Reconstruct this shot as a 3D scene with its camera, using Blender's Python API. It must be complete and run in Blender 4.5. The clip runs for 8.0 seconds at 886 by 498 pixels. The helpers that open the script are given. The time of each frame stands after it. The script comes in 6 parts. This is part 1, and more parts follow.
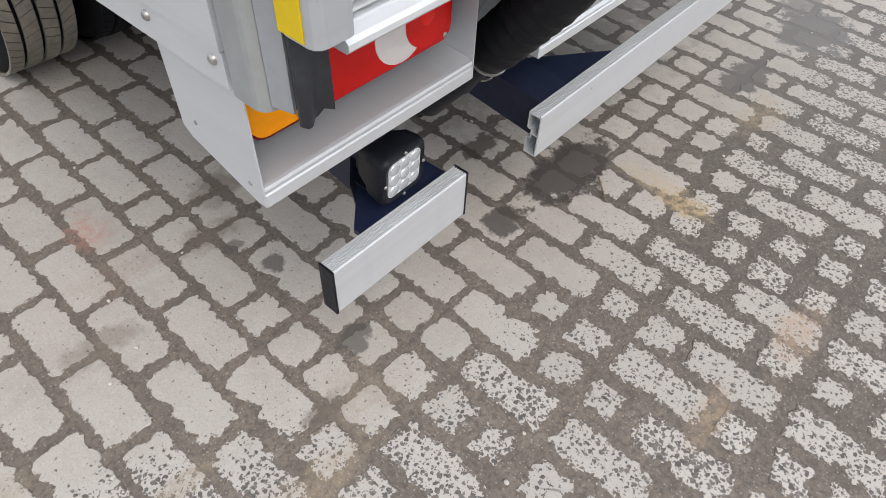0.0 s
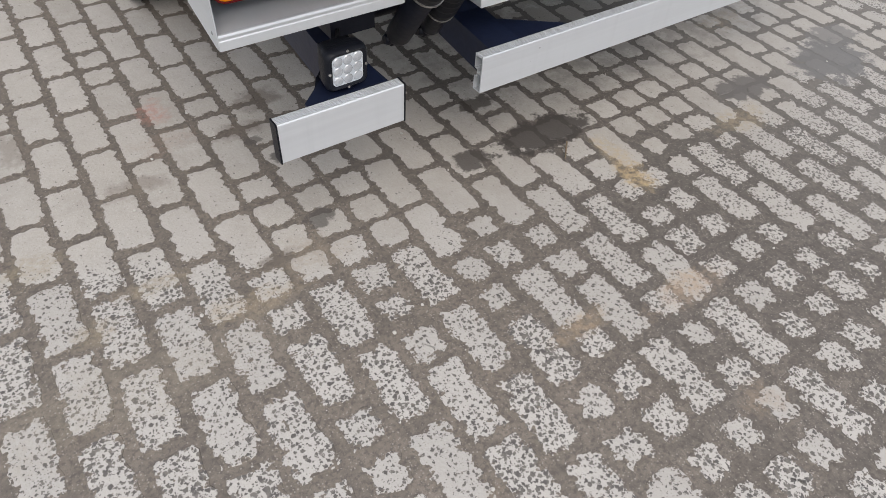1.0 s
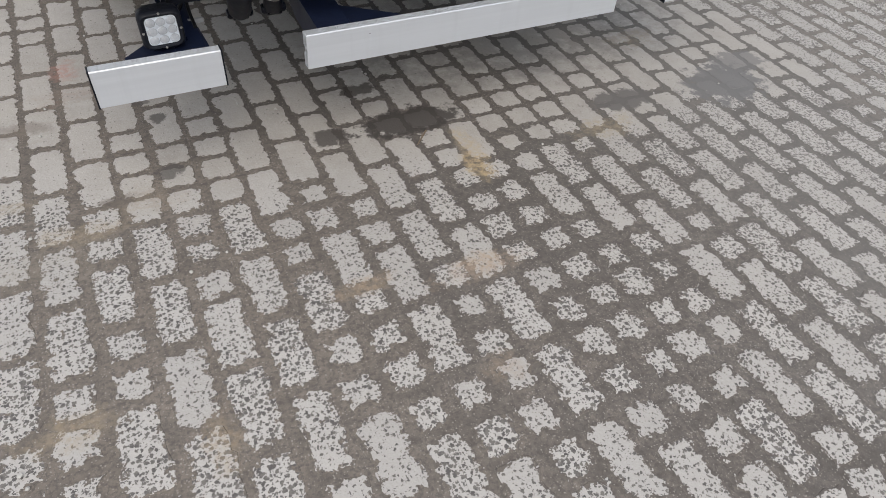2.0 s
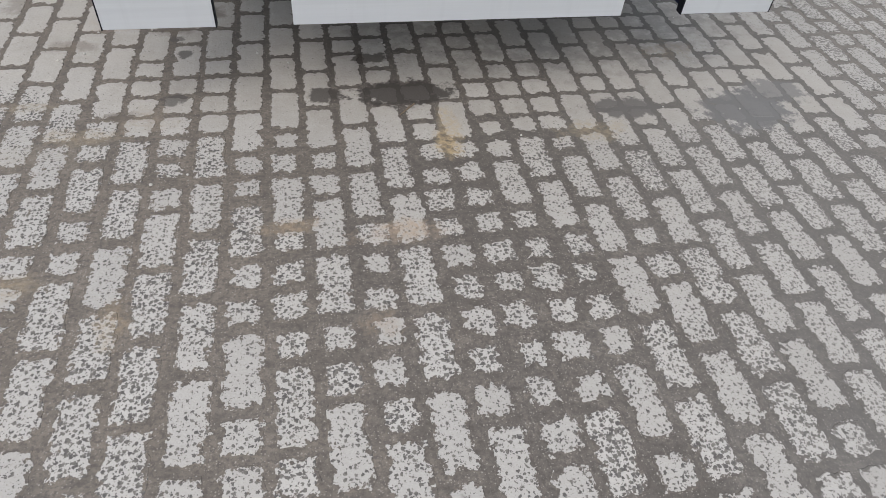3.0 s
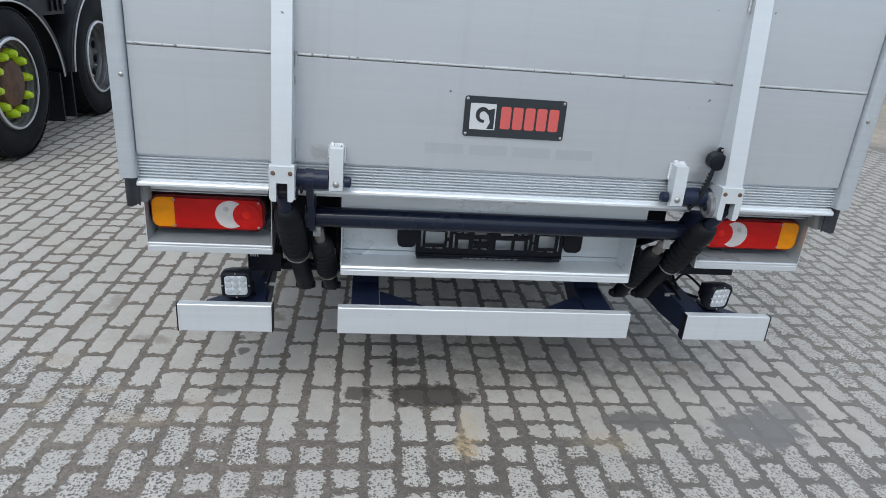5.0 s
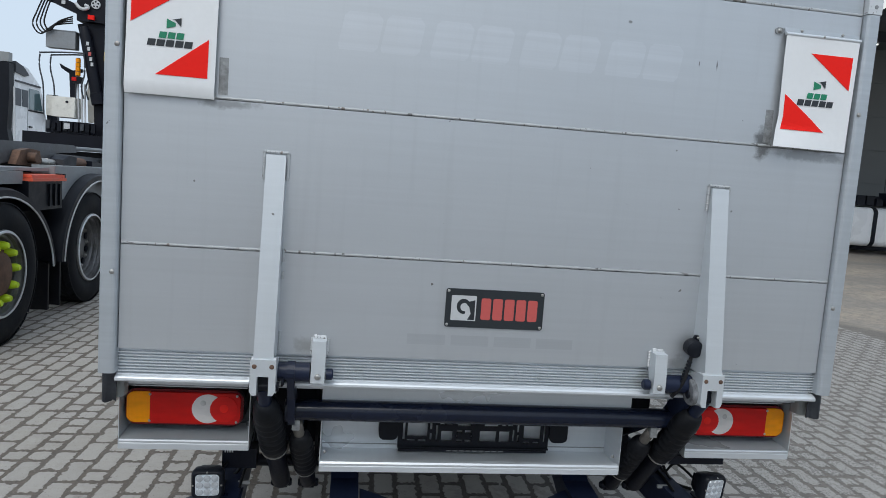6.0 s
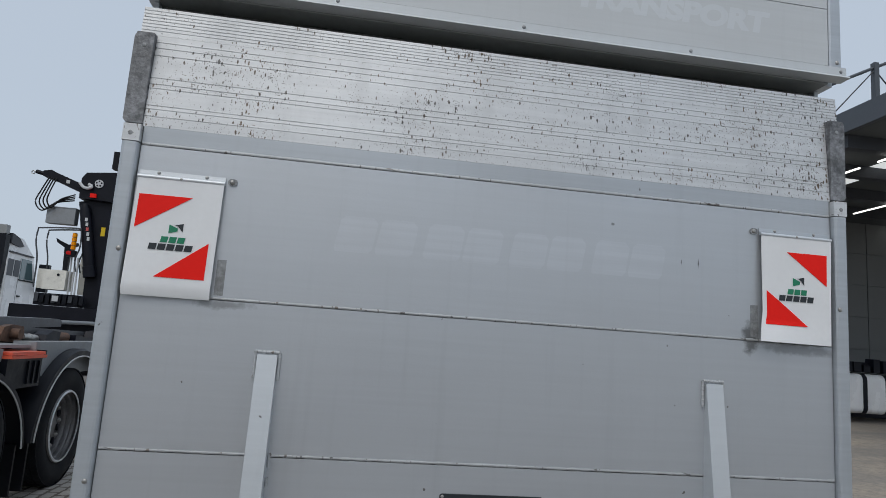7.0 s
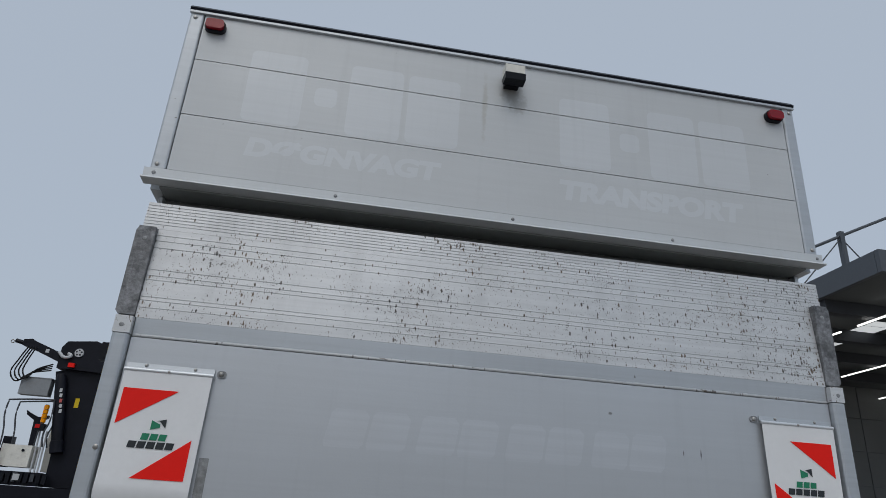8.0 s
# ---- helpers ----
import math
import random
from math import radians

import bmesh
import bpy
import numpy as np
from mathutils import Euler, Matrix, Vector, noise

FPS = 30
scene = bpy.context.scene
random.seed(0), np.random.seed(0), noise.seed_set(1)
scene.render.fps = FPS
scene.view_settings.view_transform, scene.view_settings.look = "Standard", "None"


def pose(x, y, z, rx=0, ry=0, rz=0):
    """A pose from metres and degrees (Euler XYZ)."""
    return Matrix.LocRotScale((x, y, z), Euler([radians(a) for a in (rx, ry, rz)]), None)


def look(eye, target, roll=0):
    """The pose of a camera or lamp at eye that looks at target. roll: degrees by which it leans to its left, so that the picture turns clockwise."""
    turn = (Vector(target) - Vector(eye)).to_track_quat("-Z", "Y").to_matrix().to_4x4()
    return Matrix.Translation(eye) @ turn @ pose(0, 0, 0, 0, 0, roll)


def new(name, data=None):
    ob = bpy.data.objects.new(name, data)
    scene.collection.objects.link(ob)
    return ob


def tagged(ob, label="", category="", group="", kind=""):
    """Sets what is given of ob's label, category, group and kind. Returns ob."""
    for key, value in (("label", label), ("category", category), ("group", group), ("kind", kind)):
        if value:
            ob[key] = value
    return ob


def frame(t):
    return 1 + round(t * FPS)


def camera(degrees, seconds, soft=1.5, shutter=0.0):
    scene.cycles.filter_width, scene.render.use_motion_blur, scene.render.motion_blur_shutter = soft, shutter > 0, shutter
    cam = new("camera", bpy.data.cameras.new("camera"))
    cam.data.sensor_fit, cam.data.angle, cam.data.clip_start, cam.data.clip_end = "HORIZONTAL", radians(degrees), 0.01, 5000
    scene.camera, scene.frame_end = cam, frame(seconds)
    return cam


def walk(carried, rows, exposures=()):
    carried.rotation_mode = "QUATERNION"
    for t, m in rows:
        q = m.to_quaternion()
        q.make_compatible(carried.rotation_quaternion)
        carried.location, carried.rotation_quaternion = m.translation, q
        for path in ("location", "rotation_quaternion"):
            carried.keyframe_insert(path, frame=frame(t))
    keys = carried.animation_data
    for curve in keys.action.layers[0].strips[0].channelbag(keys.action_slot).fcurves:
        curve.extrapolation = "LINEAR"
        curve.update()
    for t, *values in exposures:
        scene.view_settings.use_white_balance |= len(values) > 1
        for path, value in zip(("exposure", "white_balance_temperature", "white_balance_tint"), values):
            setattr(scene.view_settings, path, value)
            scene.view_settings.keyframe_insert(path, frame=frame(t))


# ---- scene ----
cam = camera(68.2, 8.0, 0.6)
PATH = [
    (0, (-1.504, -0.537, 1.216), (-0.475, 0.305, -0.278), 3.2),
    (0.5, (-1.482, -0.813, 1.249), (-0.58, 0.171, -0.24), 3.7),
    (1, (-1.5, -1.124, 1.284), (-0.674, -0.034, -0.175), 4.0),
    (1.5, (-1.299, -1.454, 1.311), (-0.511, -0.308, -0.126), 4.5),
    (2, (-1.037, -1.637, 1.318), (-0.322, -0.426, -0.104), 5.3),
    (2.2, (-0.917, -1.678, 1.303), (-0.241, -0.441, -0.117), 5.5),
    (3.3, (-0.499, -2.025, 1.381), (-0.232, -0.677, -0.071), 6.0),
    (3.5, (-0.493, -2.065, 1.404), (-0.259, -0.691, -0.031), 6.1),
    (4, (-0.488, -2.094, 1.449), (-0.264, -0.531, 0.222), 5.5),
    (4.5, (-0.489, -2.096, 1.475), (-0.263, -0.376, 0.479), 4.9),
    (4.7, (-0.489, -2.1, 1.493), (-0.257, -0.327, 0.599), 4.8),
    (5.8, (-0.491, -2.117, 1.511), (-0.22, -0.158, 1.216), 4.4),
    (6, (-0.495, -2.12, 1.536), (-0.221, -0.149, 1.339), 4.2),
    (6.5, (-0.513, -2.122, 1.586), (-0.233, -0.143, 1.636), 4.1),
    (7, (-0.52, -2.117, 1.637), (-0.242, -0.159, 1.938), 4.0),
    (7.5, (-0.534, -2.129, 1.677), (-0.26, -0.226, 2.228), 3.9),
    (8, (-0.552, -2.126, 1.72), (-0.282, -0.302, 2.494), 3.7),
]
LIGHT = [(0, 1.22, 7050, 13), (2.0, 0.98, 6900, 12), (3.5, 0.99, 6750, 11), (4.0, 1.04, 6650, 11), (4.5, 1.1, 6350, 8), (5.8, 0.66, 6300, 6.5), (6.5, 0.34, 6450, 8), (7.0, 0.17, 6500, 8.5), (7.5, 0.02, 6450, 9), (8.0, -0.08, 6450, 9)]
walk(cam, [(t, look(eye, target, roll)) for t, eye, target, roll in PATH], LIGHT)

# ---- world, sun, exposure ----
world = bpy.data.worlds.new("overcast_sky")
scene.world = world
world.use_nodes = True
wn, wl = world.node_tree.nodes, world.node_tree.links
wn.clear()
w_sky = wn.new("ShaderNodeTexSky")
w_sky.sky_type, w_sky.sun_disc = "NISHITA", False
w_sky.sun_elevation, w_sky.sun_rotation = radians(48), radians(200)
w_sky.air_density, w_sky.dust_density, w_sky.ozone_density = 1.2, 4.0, 1.0
w_cloud = wn.new("ShaderNodeMix")
w_cloud.data_type, w_cloud.clamp_factor = "RGBA", True
w_cloud.inputs[0].default_value = 0.86
w_cloud.inputs[7].default_value = (4.75, 5.4, 6.35, 1)
w_bg = wn.new("ShaderNodeBackground")
w_bg.inputs[1].default_value = 0.1
w_out = wn.new("ShaderNodeOutputWorld")
wl.new(w_sky.outputs[0], w_cloud.inputs[6])
wl.new(w_cloud.outputs[2], w_bg.inputs[0])
wl.new(w_bg.outputs[0], w_out.inputs[0])
sun_data = bpy.data.lights.new("sun", "SUN")
sun_data.energy, sun_data.angle, sun_data.color = 0.8, radians(40), (1.0, 0.97, 0.93)
sun = new("sun", sun_data)
sun.matrix_world = look((0, 0, 30), (8, 22, 0))


# ---- materials ----
class Graph:
    """A small helper round one material's node tree."""

    def __init__(self, name, rough=0.6, metal=0.0, base=(0.5, 0.5, 0.5)):
        self.mat = bpy.data.materials.new(name)
        self.mat.use_nodes = True
        self.nodes, self.links = self.mat.node_tree.nodes, self.mat.node_tree.links
        self.bsdf = self.nodes["Principled BSDF"]
        self.bsdf.inputs["Roughness"].default_value = rough
        self.bsdf.inputs["Metallic"].default_value = metal
        self.bsdf.inputs["Base Color"].default_value = (*base, 1)
        self.mat.diffuse_color = (*base, 1)

    def put(self, socket, value):
        if isinstance(value, bpy.types.NodeSocket):
            self.links.new(value, socket)
        elif isinstance(value, (tuple, list)) and len(value) == 3 and socket.type == "RGBA":
            socket.default_value = (*value, 1)
        else:
            socket.default_value = value

    def pos(self):
        return self.nodes.new("ShaderNodeNewGeometry").outputs["Position"]

    def mapped(self, scale=(1, 1, 1), move=(0, 0, 0)):
        n = self.nodes.new("ShaderNodeMapping")
        self.put(n.inputs["Vector"], self.pos())
        n.inputs["Scale"].default_value = scale
        n.inputs["Location"].default_value = move
        return n.outputs[0]

    def noise(self, scale, detail=3.0, vec=None, rough=0.55, warp=0.0):
        n = self.nodes.new("ShaderNodeTexNoise")
        self.put(n.inputs["Vector"], vec or self.pos())
        n.inputs["Scale"].default_value, n.inputs["Detail"].default_value = scale, detail
        n.inputs["Roughness"].default_value, n.inputs["Distortion"].default_value = rough, warp
        return n.outputs[0]

    def cells(self, scale, vec=None, jitter=1.0):
        n = self.nodes.new("ShaderNodeTexVoronoi")
        self.put(n.inputs["Vector"], vec or self.pos())
        n.inputs["Scale"].default_value, n.inputs["Randomness"].default_value = scale, jitter
        return n.outputs["Distance"]

    def spots(self, scale, small, large, spread=0.0, vec=None):
        """Scattered round spots on the ground plane, each of its own size, in shares of the cell: 1 inside and 0 outside."""
        n = self.nodes.new("ShaderNodeTexVoronoi")
        n.voronoi_dimensions = "2D"
        self.put(n.inputs["Vector"], vec or self.pos())
        n.inputs["Scale"].default_value = scale
        sep = self.nodes.new("ShaderNodeSeparateColor")
        self.put(sep.inputs[0], n.outputs["Color"])
        size = self.calc("ADD", self.span(sep.outputs[0], 0, 1, small, large), spread)
        return self.span(self.calc("SUBTRACT", n.outputs["Distance"], size), -0.035, 0.035, 1.0, 0.0)

    def shaken(self, scale, by, detail=2.0):
        """The position, pushed about by a noise."""
        n = self.nodes.new("ShaderNodeTexNoise")
        self.put(n.inputs["Vector"], self.pos())
        n.inputs["Scale"].default_value, n.inputs["Detail"].default_value = scale, detail
        v = self.nodes.new("ShaderNodeVectorMath")
        v.operation = "MULTIPLY_ADD"
        self.put(v.inputs[0], n.outputs["Color"])
        v.inputs[1].default_value = (by, by, by)
        self.put(v.inputs[2], self.pos())
        return v.outputs[0]

    def span(self, value, low, high, to_low=0.0, to_high=1.0):
        n = self.nodes.new("ShaderNodeMapRange")
        for socket, v in zip(n.inputs[:5], (value, low, high, to_low, to_high)):
            self.put(socket, v)
        return n.outputs[0]

    def calc(self, op, a, b=0.0):
        n = self.nodes.new("ShaderNodeMath")
        n.operation = op
        self.put(n.inputs[0], a)
        self.put(n.inputs[1], b)
        return n.outputs[0]

    def mix(self, f, a, b, blend="MIX"):
        n = self.nodes.new("ShaderNodeMix")
        n.data_type, n.blend_type = "RGBA", blend
        for k, v in ((0, f), (6, a), (7, b)):
            self.put(n.inputs[k], v)
        return n.outputs[2]

    def attr(self, name):
        n = self.nodes.new("ShaderNodeAttribute")
        n.attribute_name = name
        return n.outputs["Fac"]

    def blot(self, x, y, rx, ry, rag=0.5, scale=16.0, wall=False, low=0.45, high=1.05):
        """A ragged patch round (x, y) on the ground, or (x, z) on a wall: 1 inside and 0 outside."""
        n = self.nodes.new("ShaderNodeMapping")
        self.put(n.inputs["Vector"], self.pos())
        n.inputs["Scale"].default_value = (1 / rx, 0, 1 / ry) if wall else (1 / rx, 1 / ry, 0)
        n.inputs["Location"].default_value = (-x / rx, 0, -y / ry) if wall else (-x / rx, -y / ry, 0)
        v = self.nodes.new("ShaderNodeVectorMath")
        v.operation = "LENGTH"
        self.put(v.inputs[0], n.outputs[0])
        ragged = self.calc("ADD", v.outputs["Value"], self.span(self.noise(scale, 6, None, 0.65), 0.3, 0.7, -rag, rag))
        return self.span(ragged, low, high, 1.0, 0.0)

    def bump(self, height, strength, distance=0.01):
        n = self.nodes.new("ShaderNodeBump")
        n.inputs["Strength"].default_value, n.inputs["Distance"].default_value = strength, distance
        self.put(n.inputs["Height"], height)
        self.links.new(n.outputs[0], self.bsdf.inputs["Normal"])

    def out(self, color=None, rough=None):
        if color is not None:
            self.put(self.bsdf.inputs["Base Color"], color)
        if rough is not None:
            self.put(self.bsdf.inputs["Roughness"], rough)
        return self.mat


def tint(c, k):
    return tuple(min(1.0, v * k) for v in c)


def plain(name, base, rough=0.5, metal=0.0, vary=0.12, grain=90.0, stain=2.2, relief=0.08, dirt=0.0, dirt_color=(0.16, 0.14, 0.12)):
    """Paint, plastic, rubber or metal: variation at two scales, uneven gloss, a fine relief and some dirt."""
    g = Graph(name, rough, metal, base)
    big, small = g.noise(stain, 4), g.noise(grain, 3)
    color = g.mix(g.span(big, 0.3, 0.7), tint(base, 1 - vary), tint(base, 1 + vary))
    color = g.mix(g.span(small, 0.35, 0.7, 0, 0.35), color, tint(base, 1 - 2 * vary))
    if dirt:
        smear = g.noise(7, 6, None, 0.7)
        color = g.mix(g.span(smear, 0.52, 0.75, 0, dirt), color, dirt_color)
    g.bump(small, relief, 0.004)
    return g.out(color, g.span(big, 0.3, 0.7, max(0.04, rough - 0.08), min(1, rough + 0.1)))


def sheet_metal(name, base, rough, metal, streak=0.07, chips=0.0, chip_scale=1.0, specks=0.0, runs=()):
    """Painted or brushed aluminium sheet with faint streaks along x, and chips where asked for."""
    g = Graph(name, rough, metal, base)
    along = g.noise(1.0, 5, g.mapped((1.3, 1.0, 60.0)), 0.6)
    down = g.noise(1.0, 4, g.mapped((26.0, 1.0, 1.1)), 0.6)
    cloud = g.noise(1.6, 4)
    color = g.mix(g.span(along, 0.3, 0.7), tint(base, 1 - streak), tint(base, 1 + streak))
    color = g.mix(g.span(cloud, 0.3, 0.72, 0, 0.55), color, tint(base, 0.88))
    color = g.mix(g.span(down, 0.55, 0.8, 0, 0.3), color, tint(base, 0.8))
    spots = g.noise(38, 2, None, 0.5)
    if specks:
        color = g.mix(g.span(spots, 0.76, 0.775, 0, specks), color, (0.14, 0.135, 0.13))
    if chips:
        place = g.noise(4, 4, g.mapped((0.8, 1, 2.2)))
        rust = g.mix(g.span(g.noise(6, 2), 0.4, 0.65), (0.085, 0.08, 0.076), (0.16, 0.115, 0.08))
        more = g.span(place, 0.3, 0.7, -0.16, 0.16)
        for turn, size, low, high, wide, tall, strong in ((0.0, 32, -0.5, 0.22, 0.5, 1.25, 1.0), (0.2, 105, -0.7, 0.22, 0.6, 1.1, 0.9), (0.1, 30, -0.75, 0.15, 0.25, 1.5, 0.75), (-0.2, 26, -0.7, 0.14, 1.5, 0.22, 0.8)):
            m = g.nodes.new("ShaderNodeMapping")
            g.put(m.inputs["Vector"], g.shaken(160 * chip_scale, 0.006))
            m.inputs["Rotation"].default_value = (radians(90), 0, turn)
            st = g.nodes.new("ShaderNodeMapping")
            g.put(st.inputs["Vector"], m.outputs[0])
            st.inputs["Scale"].default_value = (1 / wide, 1 / tall, 1)
            mask = g.spots(size * chip_scale, low, high, more, st.outputs[0])
            color = g.mix(g.calc("MULTIPLY", mask, chips * strong), color, rust)
        wide = g.noise(13, 5, g.mapped((1, 1, 2.4)), 0.7)
        color = g.mix(g.span(wide, 0.6, 0.75, 0, 0.3), color, (0.75, 0.74, 0.72))
        grime = g.noise(1.0, 5, g.mapped((9, 1, 3.0)), 0.65)
        color = g.mix(g.span(grime, 0.5, 0.75, 0, 0.4), color, tint(base, 0.62))
    for x, z, rx, rz, c, k in runs:
        color = g.mix(g.calc("MULTIPLY", g.blot(x, z, rx, rz, 0.5, 22, True), k), color, c)
    g.bump(g.calc("ADD", along, g.noise(140, 2)), 0.05, 0.003)
    return g.out(color, g.span(cloud, 0.3, 0.7, rough - 0.06, rough + 0.1))


STAINS_AND_SHADE = (  # x, y, size in x, size in y, colour, strength
    # no stain: the truck's shade, painted on the ground below it
    (0.5, 0.6, 0.9, 0.45, (0.1, 0.091, 0.083), 0.4),
    (-0.075, -0.1, 0.04, 0.1, (0.44, 0.35, 0.23), 0.55),
    (-0.1, -0.22, 0.06, 0.085, (0.43, 0.325, 0.19), 0.8),
    (-0.2, 0.09, 0.21, 0.095, (0.05, 0.043, 0.038), 0.92),
    (-0.485, 0.1, 0.07, 0.06, (0.06, 0.051, 0.045), 0.85),
    (-0.3, 0.335, 0.08, 0.045, (0.05, 0.04, 0.032), 0.8),
    (0.6, -0.075, 0.16, 0.075, (0.132, 0.122, 0.114), 0.92),
    (1.07, -0.13, 0.2, 0.15, (0.155, 0.15, 0.145), 0.93),
    (1.25, -0.02, 0.16, 0.1, (0.155, 0.15, 0.145), 0.72),
    (0.44, -0.2, 0.15, 0.07, (0.36, 0.29, 0.19), 0.45),
    (0.95, 0.3, 0.14, 0.08, (0.3, 0.24, 0.17), 0.4),
    (-0.29, -0.6, 0.07, 0.045, (0.4, 0.3, 0.2), 0.5),
    (-0.63, -0.56, 0.1, 0.035, (0.36, 0.27, 0.18), 0.5),
    (-0.42, -0.93, 0.08, 0.05, (0.34, 0.26, 0.19), 0.35),
    (-1.36, -0.69, 0.1, 0.05, (0.33, 0.26, 0.17), 0.45),
    (-1.07, -0.85, 0.05, 0.09, (0.33, 0.25, 0.16), 0.4),
    (-1.27, -0.07, 0.14, 0.05, (0.33, 0.26, 0.17), 0.4),
    (-1.1, 0.0, 0.12, 0.08, (0.3, 0.24, 0.17), 0.3),
    (-1.23, 0.825, 0.05, 0.075, (0.42, 0.19, 0.15), 0.45),
    (-1.25, 0.65, 0.1, 0.08, (0.3, 0.21, 0.16), 0.25),
    (-0.982, 0.409, 0.03, 0.03, (0.08, 0.072, 0.066), 0.8),
    (-1.02, 0.53, 0.03, 0.025, (0.09, 0.08, 0.072), 0.7),
    (-1.0, 0.115, 0.05, 0.045, (0.075, 0.067, 0.06), 0.75),
    (-0.92, 0.73, 0.09, 0.07, (0.12, 0.098, 0.08), 0.6),
    (-1.04, 0.6, 0.08, 0.05, (0.13, 0.105, 0.085), 0.5),
    (-1.38, 0.49, 0.1, 0.05, (0.17, 0.14, 0.112), 0.5),
    (-1.65, 0.84, 0.05, 0.12, (0.17, 0.14, 0.112), 0.45),
    (-1.7, 0.32, 0.09, 0.06, (0.3, 0.25, 0.17), 0.45),
    (-1.45, 0.11, 0.11, 0.035, (0.29, 0.24, 0.17), 0.5),
    (-1.62, 0.04, 0.06, 0.05, (0.29, 0.24, 0.17), 0.5),
    (-1.15, 0.03, 0.06, 0.03, (0.11, 0.092, 0.078), 0.55),
    (-0.3, -0.62, 0.16, 0.05, (0.38, 0.29, 0.22), 0.4),
    (-1.6, -0.15, 0.4, 0.12, (0.3, 0.26, 0.2), 0.25),
)


def stained_and_shaded(g, color):
    grit = g.span(g.noise(55, 5, None, 0.7), 0.38, 0.6, 0.15, 1.2)
    for x, y, rx, ry, c, k in STAINS_AND_SHADE:
        mask = g.blot(x, y, rx, ry, 0.4, 22.0, False, 0.72, 0.95) if k >= 0.7 and c[0] < 0.2 else g.blot(x, y, rx, ry)
        if c[0] > 0.25:
            mask = g.calc("MULTIPLY", mask, grit)
        color = g.mix(g.calc("MULTIPLY", mask, k), color, c)
    return color


def stone_material(name, joined):
    """Weathered concrete paving stone: smooth under the truck, pitted in the open."""
    g = Graph(name, 0.82, 0.0, (0.4, 0.39, 0.37))
    if joined:
        own = g.nodes.new("ShaderNodeNewGeometry").outputs["Random Per Island"]
    else:
        own = g.nodes.new("ShaderNodeObjectInfo").outputs["Random"]
    color = g.mix(own, (0.37, 0.348, 0.318), (0.44, 0.415, 0.383))
    color = g.mix(g.span(g.noise(1.1, 4), 0.35, 0.7, 0, 0.5), color, (0.4, 0.36, 0.308))
    color = g.mix(g.span(g.noise(150, 4, None, 0.7), 0.45, 0.72, 0, 0.3), color, (0.29, 0.27, 0.248))
    color = g.mix(g.span(g.noise(260, 2), 0.62, 0.72, 0, 0.35), color, (0.58, 0.55, 0.5))
    color = g.mix(g.span(g.noise(7, 5, None, 0.7), 0.48, 0.7, 0, 0.5), color, (0.3, 0.272, 0.24))
    color = g.mix(g.span(g.noise(16, 5, None, 0.7), 0.5, 0.7, 0, 0.4), color, (0.46, 0.437, 0.405))
    color = g.mix(g.calc("MULTIPLY", g.spots(210, -0.3, 0.3), 0.4), color, (0.2, 0.185, 0.165))
    color = g.mix(g.calc("MULTIPLY", g.spots(170, -0.55, 0.24), 0.5), color, (0.56, 0.53, 0.49))
    # where the face has gone and the dark stone chips show
    y = g.nodes.new("ShaderNodeSeparateXYZ")
    g.put(y.inputs[0], g.pos())
    line = g.calc("ADD", y.outputs[1], g.span(g.noise(2.2, 3), 0.3, 0.7, -0.09, 0.09))
    side = g.calc("ADD", y.outputs[0], g.span(g.noise(1.7, 3), 0.3, 0.7, -0.4, 0.4))
    line = g.calc("ADD", line, g.span(y.outputs[0], -2.2, -0.8, -0.75, 0.0))
    open_air = g.calc("MAXIMUM", g.span(line, -0.26, -0.05, 1.0, 0.0), g.span(side, 1.35, 1.6))
    shaken = g.shaken(170, 0.013, 3)
    much = g.calc("ADD", g.span(own, 0, 1, -0.13, 0.08), g.span(g.noise(5, 3), 0.3, 0.7, -0.07, 0.07))
    much = g.calc("ADD", much, g.span(open_air, 0, 1, -0.42, 0.0))
    pit = g.calc("MAXIMUM", g.spots(84, 0.02, 0.47, much, shaken), g.spots(150, -0.3, 0.38, much, shaken))
    dot = g.calc("MULTIPLY", g.spots(75, -0.55, 0.17, 0.0, shaken), 0.85)
    color = g.mix(g.calc("MULTIPLY", open_air, 0.6), color, g.mix(own, (0.41, 0.388, 0.362), (0.485, 0.459, 0.428)))
    mask = g.calc("MAXIMUM", g.calc("MULTIPLY", pit, g.span(open_air, 0, 0.25)), dot)
    color = g.mix(mask, color, g.mix(g.span(g.noise(60, 2), 0.4, 0.6), (0.095, 0.088, 0.082), (0.165, 0.15, 0.136)))
    # joint sand creeps over the worn edges
    nibble = g.calc("ADD", g.span(g.noise(48, 4, None, 0.6), 0.3, 0.7, -0.95, 0.95), g.calc("MULTIPLY", open_air, g.span(g.noise(160, 2), 0.3, 0.7, -0.22, 0.22)))
    creep = g.calc("ADD", g.calc("ADD", g.attr("rim"), g.calc("MULTIPLY", open_air, 0.12)), g.calc("MULTIPLY", nibble, g.span(open_air, 0, 1, 0.42, 0.95)))
    sand = g.mix(g.span(g.noise(240, 2), 0.56, 0.68, 0, 0.42), (0.142, 0.12, 0.103), (0.25, 0.217, 0.19))
    sand = g.mix(g.span(g.noise(200, 3), 0.58, 0.68, 0, 0.4), sand, (0.06, 0.054, 0.05))
    sand = g.mix(g.span(g.noise(38, 4, None, 0.65), 0.44, 0.66, 0, 0.75), sand, (0.085, 0.075, 0.066))
    west = g.calc("ADD", y.outputs[0], g.span(g.noise(1.5, 4), 0.3, 0.7, -0.3, 0.3))
    sand = g.mix(g.span(west, -0.9, -0.3, 0.4, 0), sand, (0.237, 0.195, 0.156))
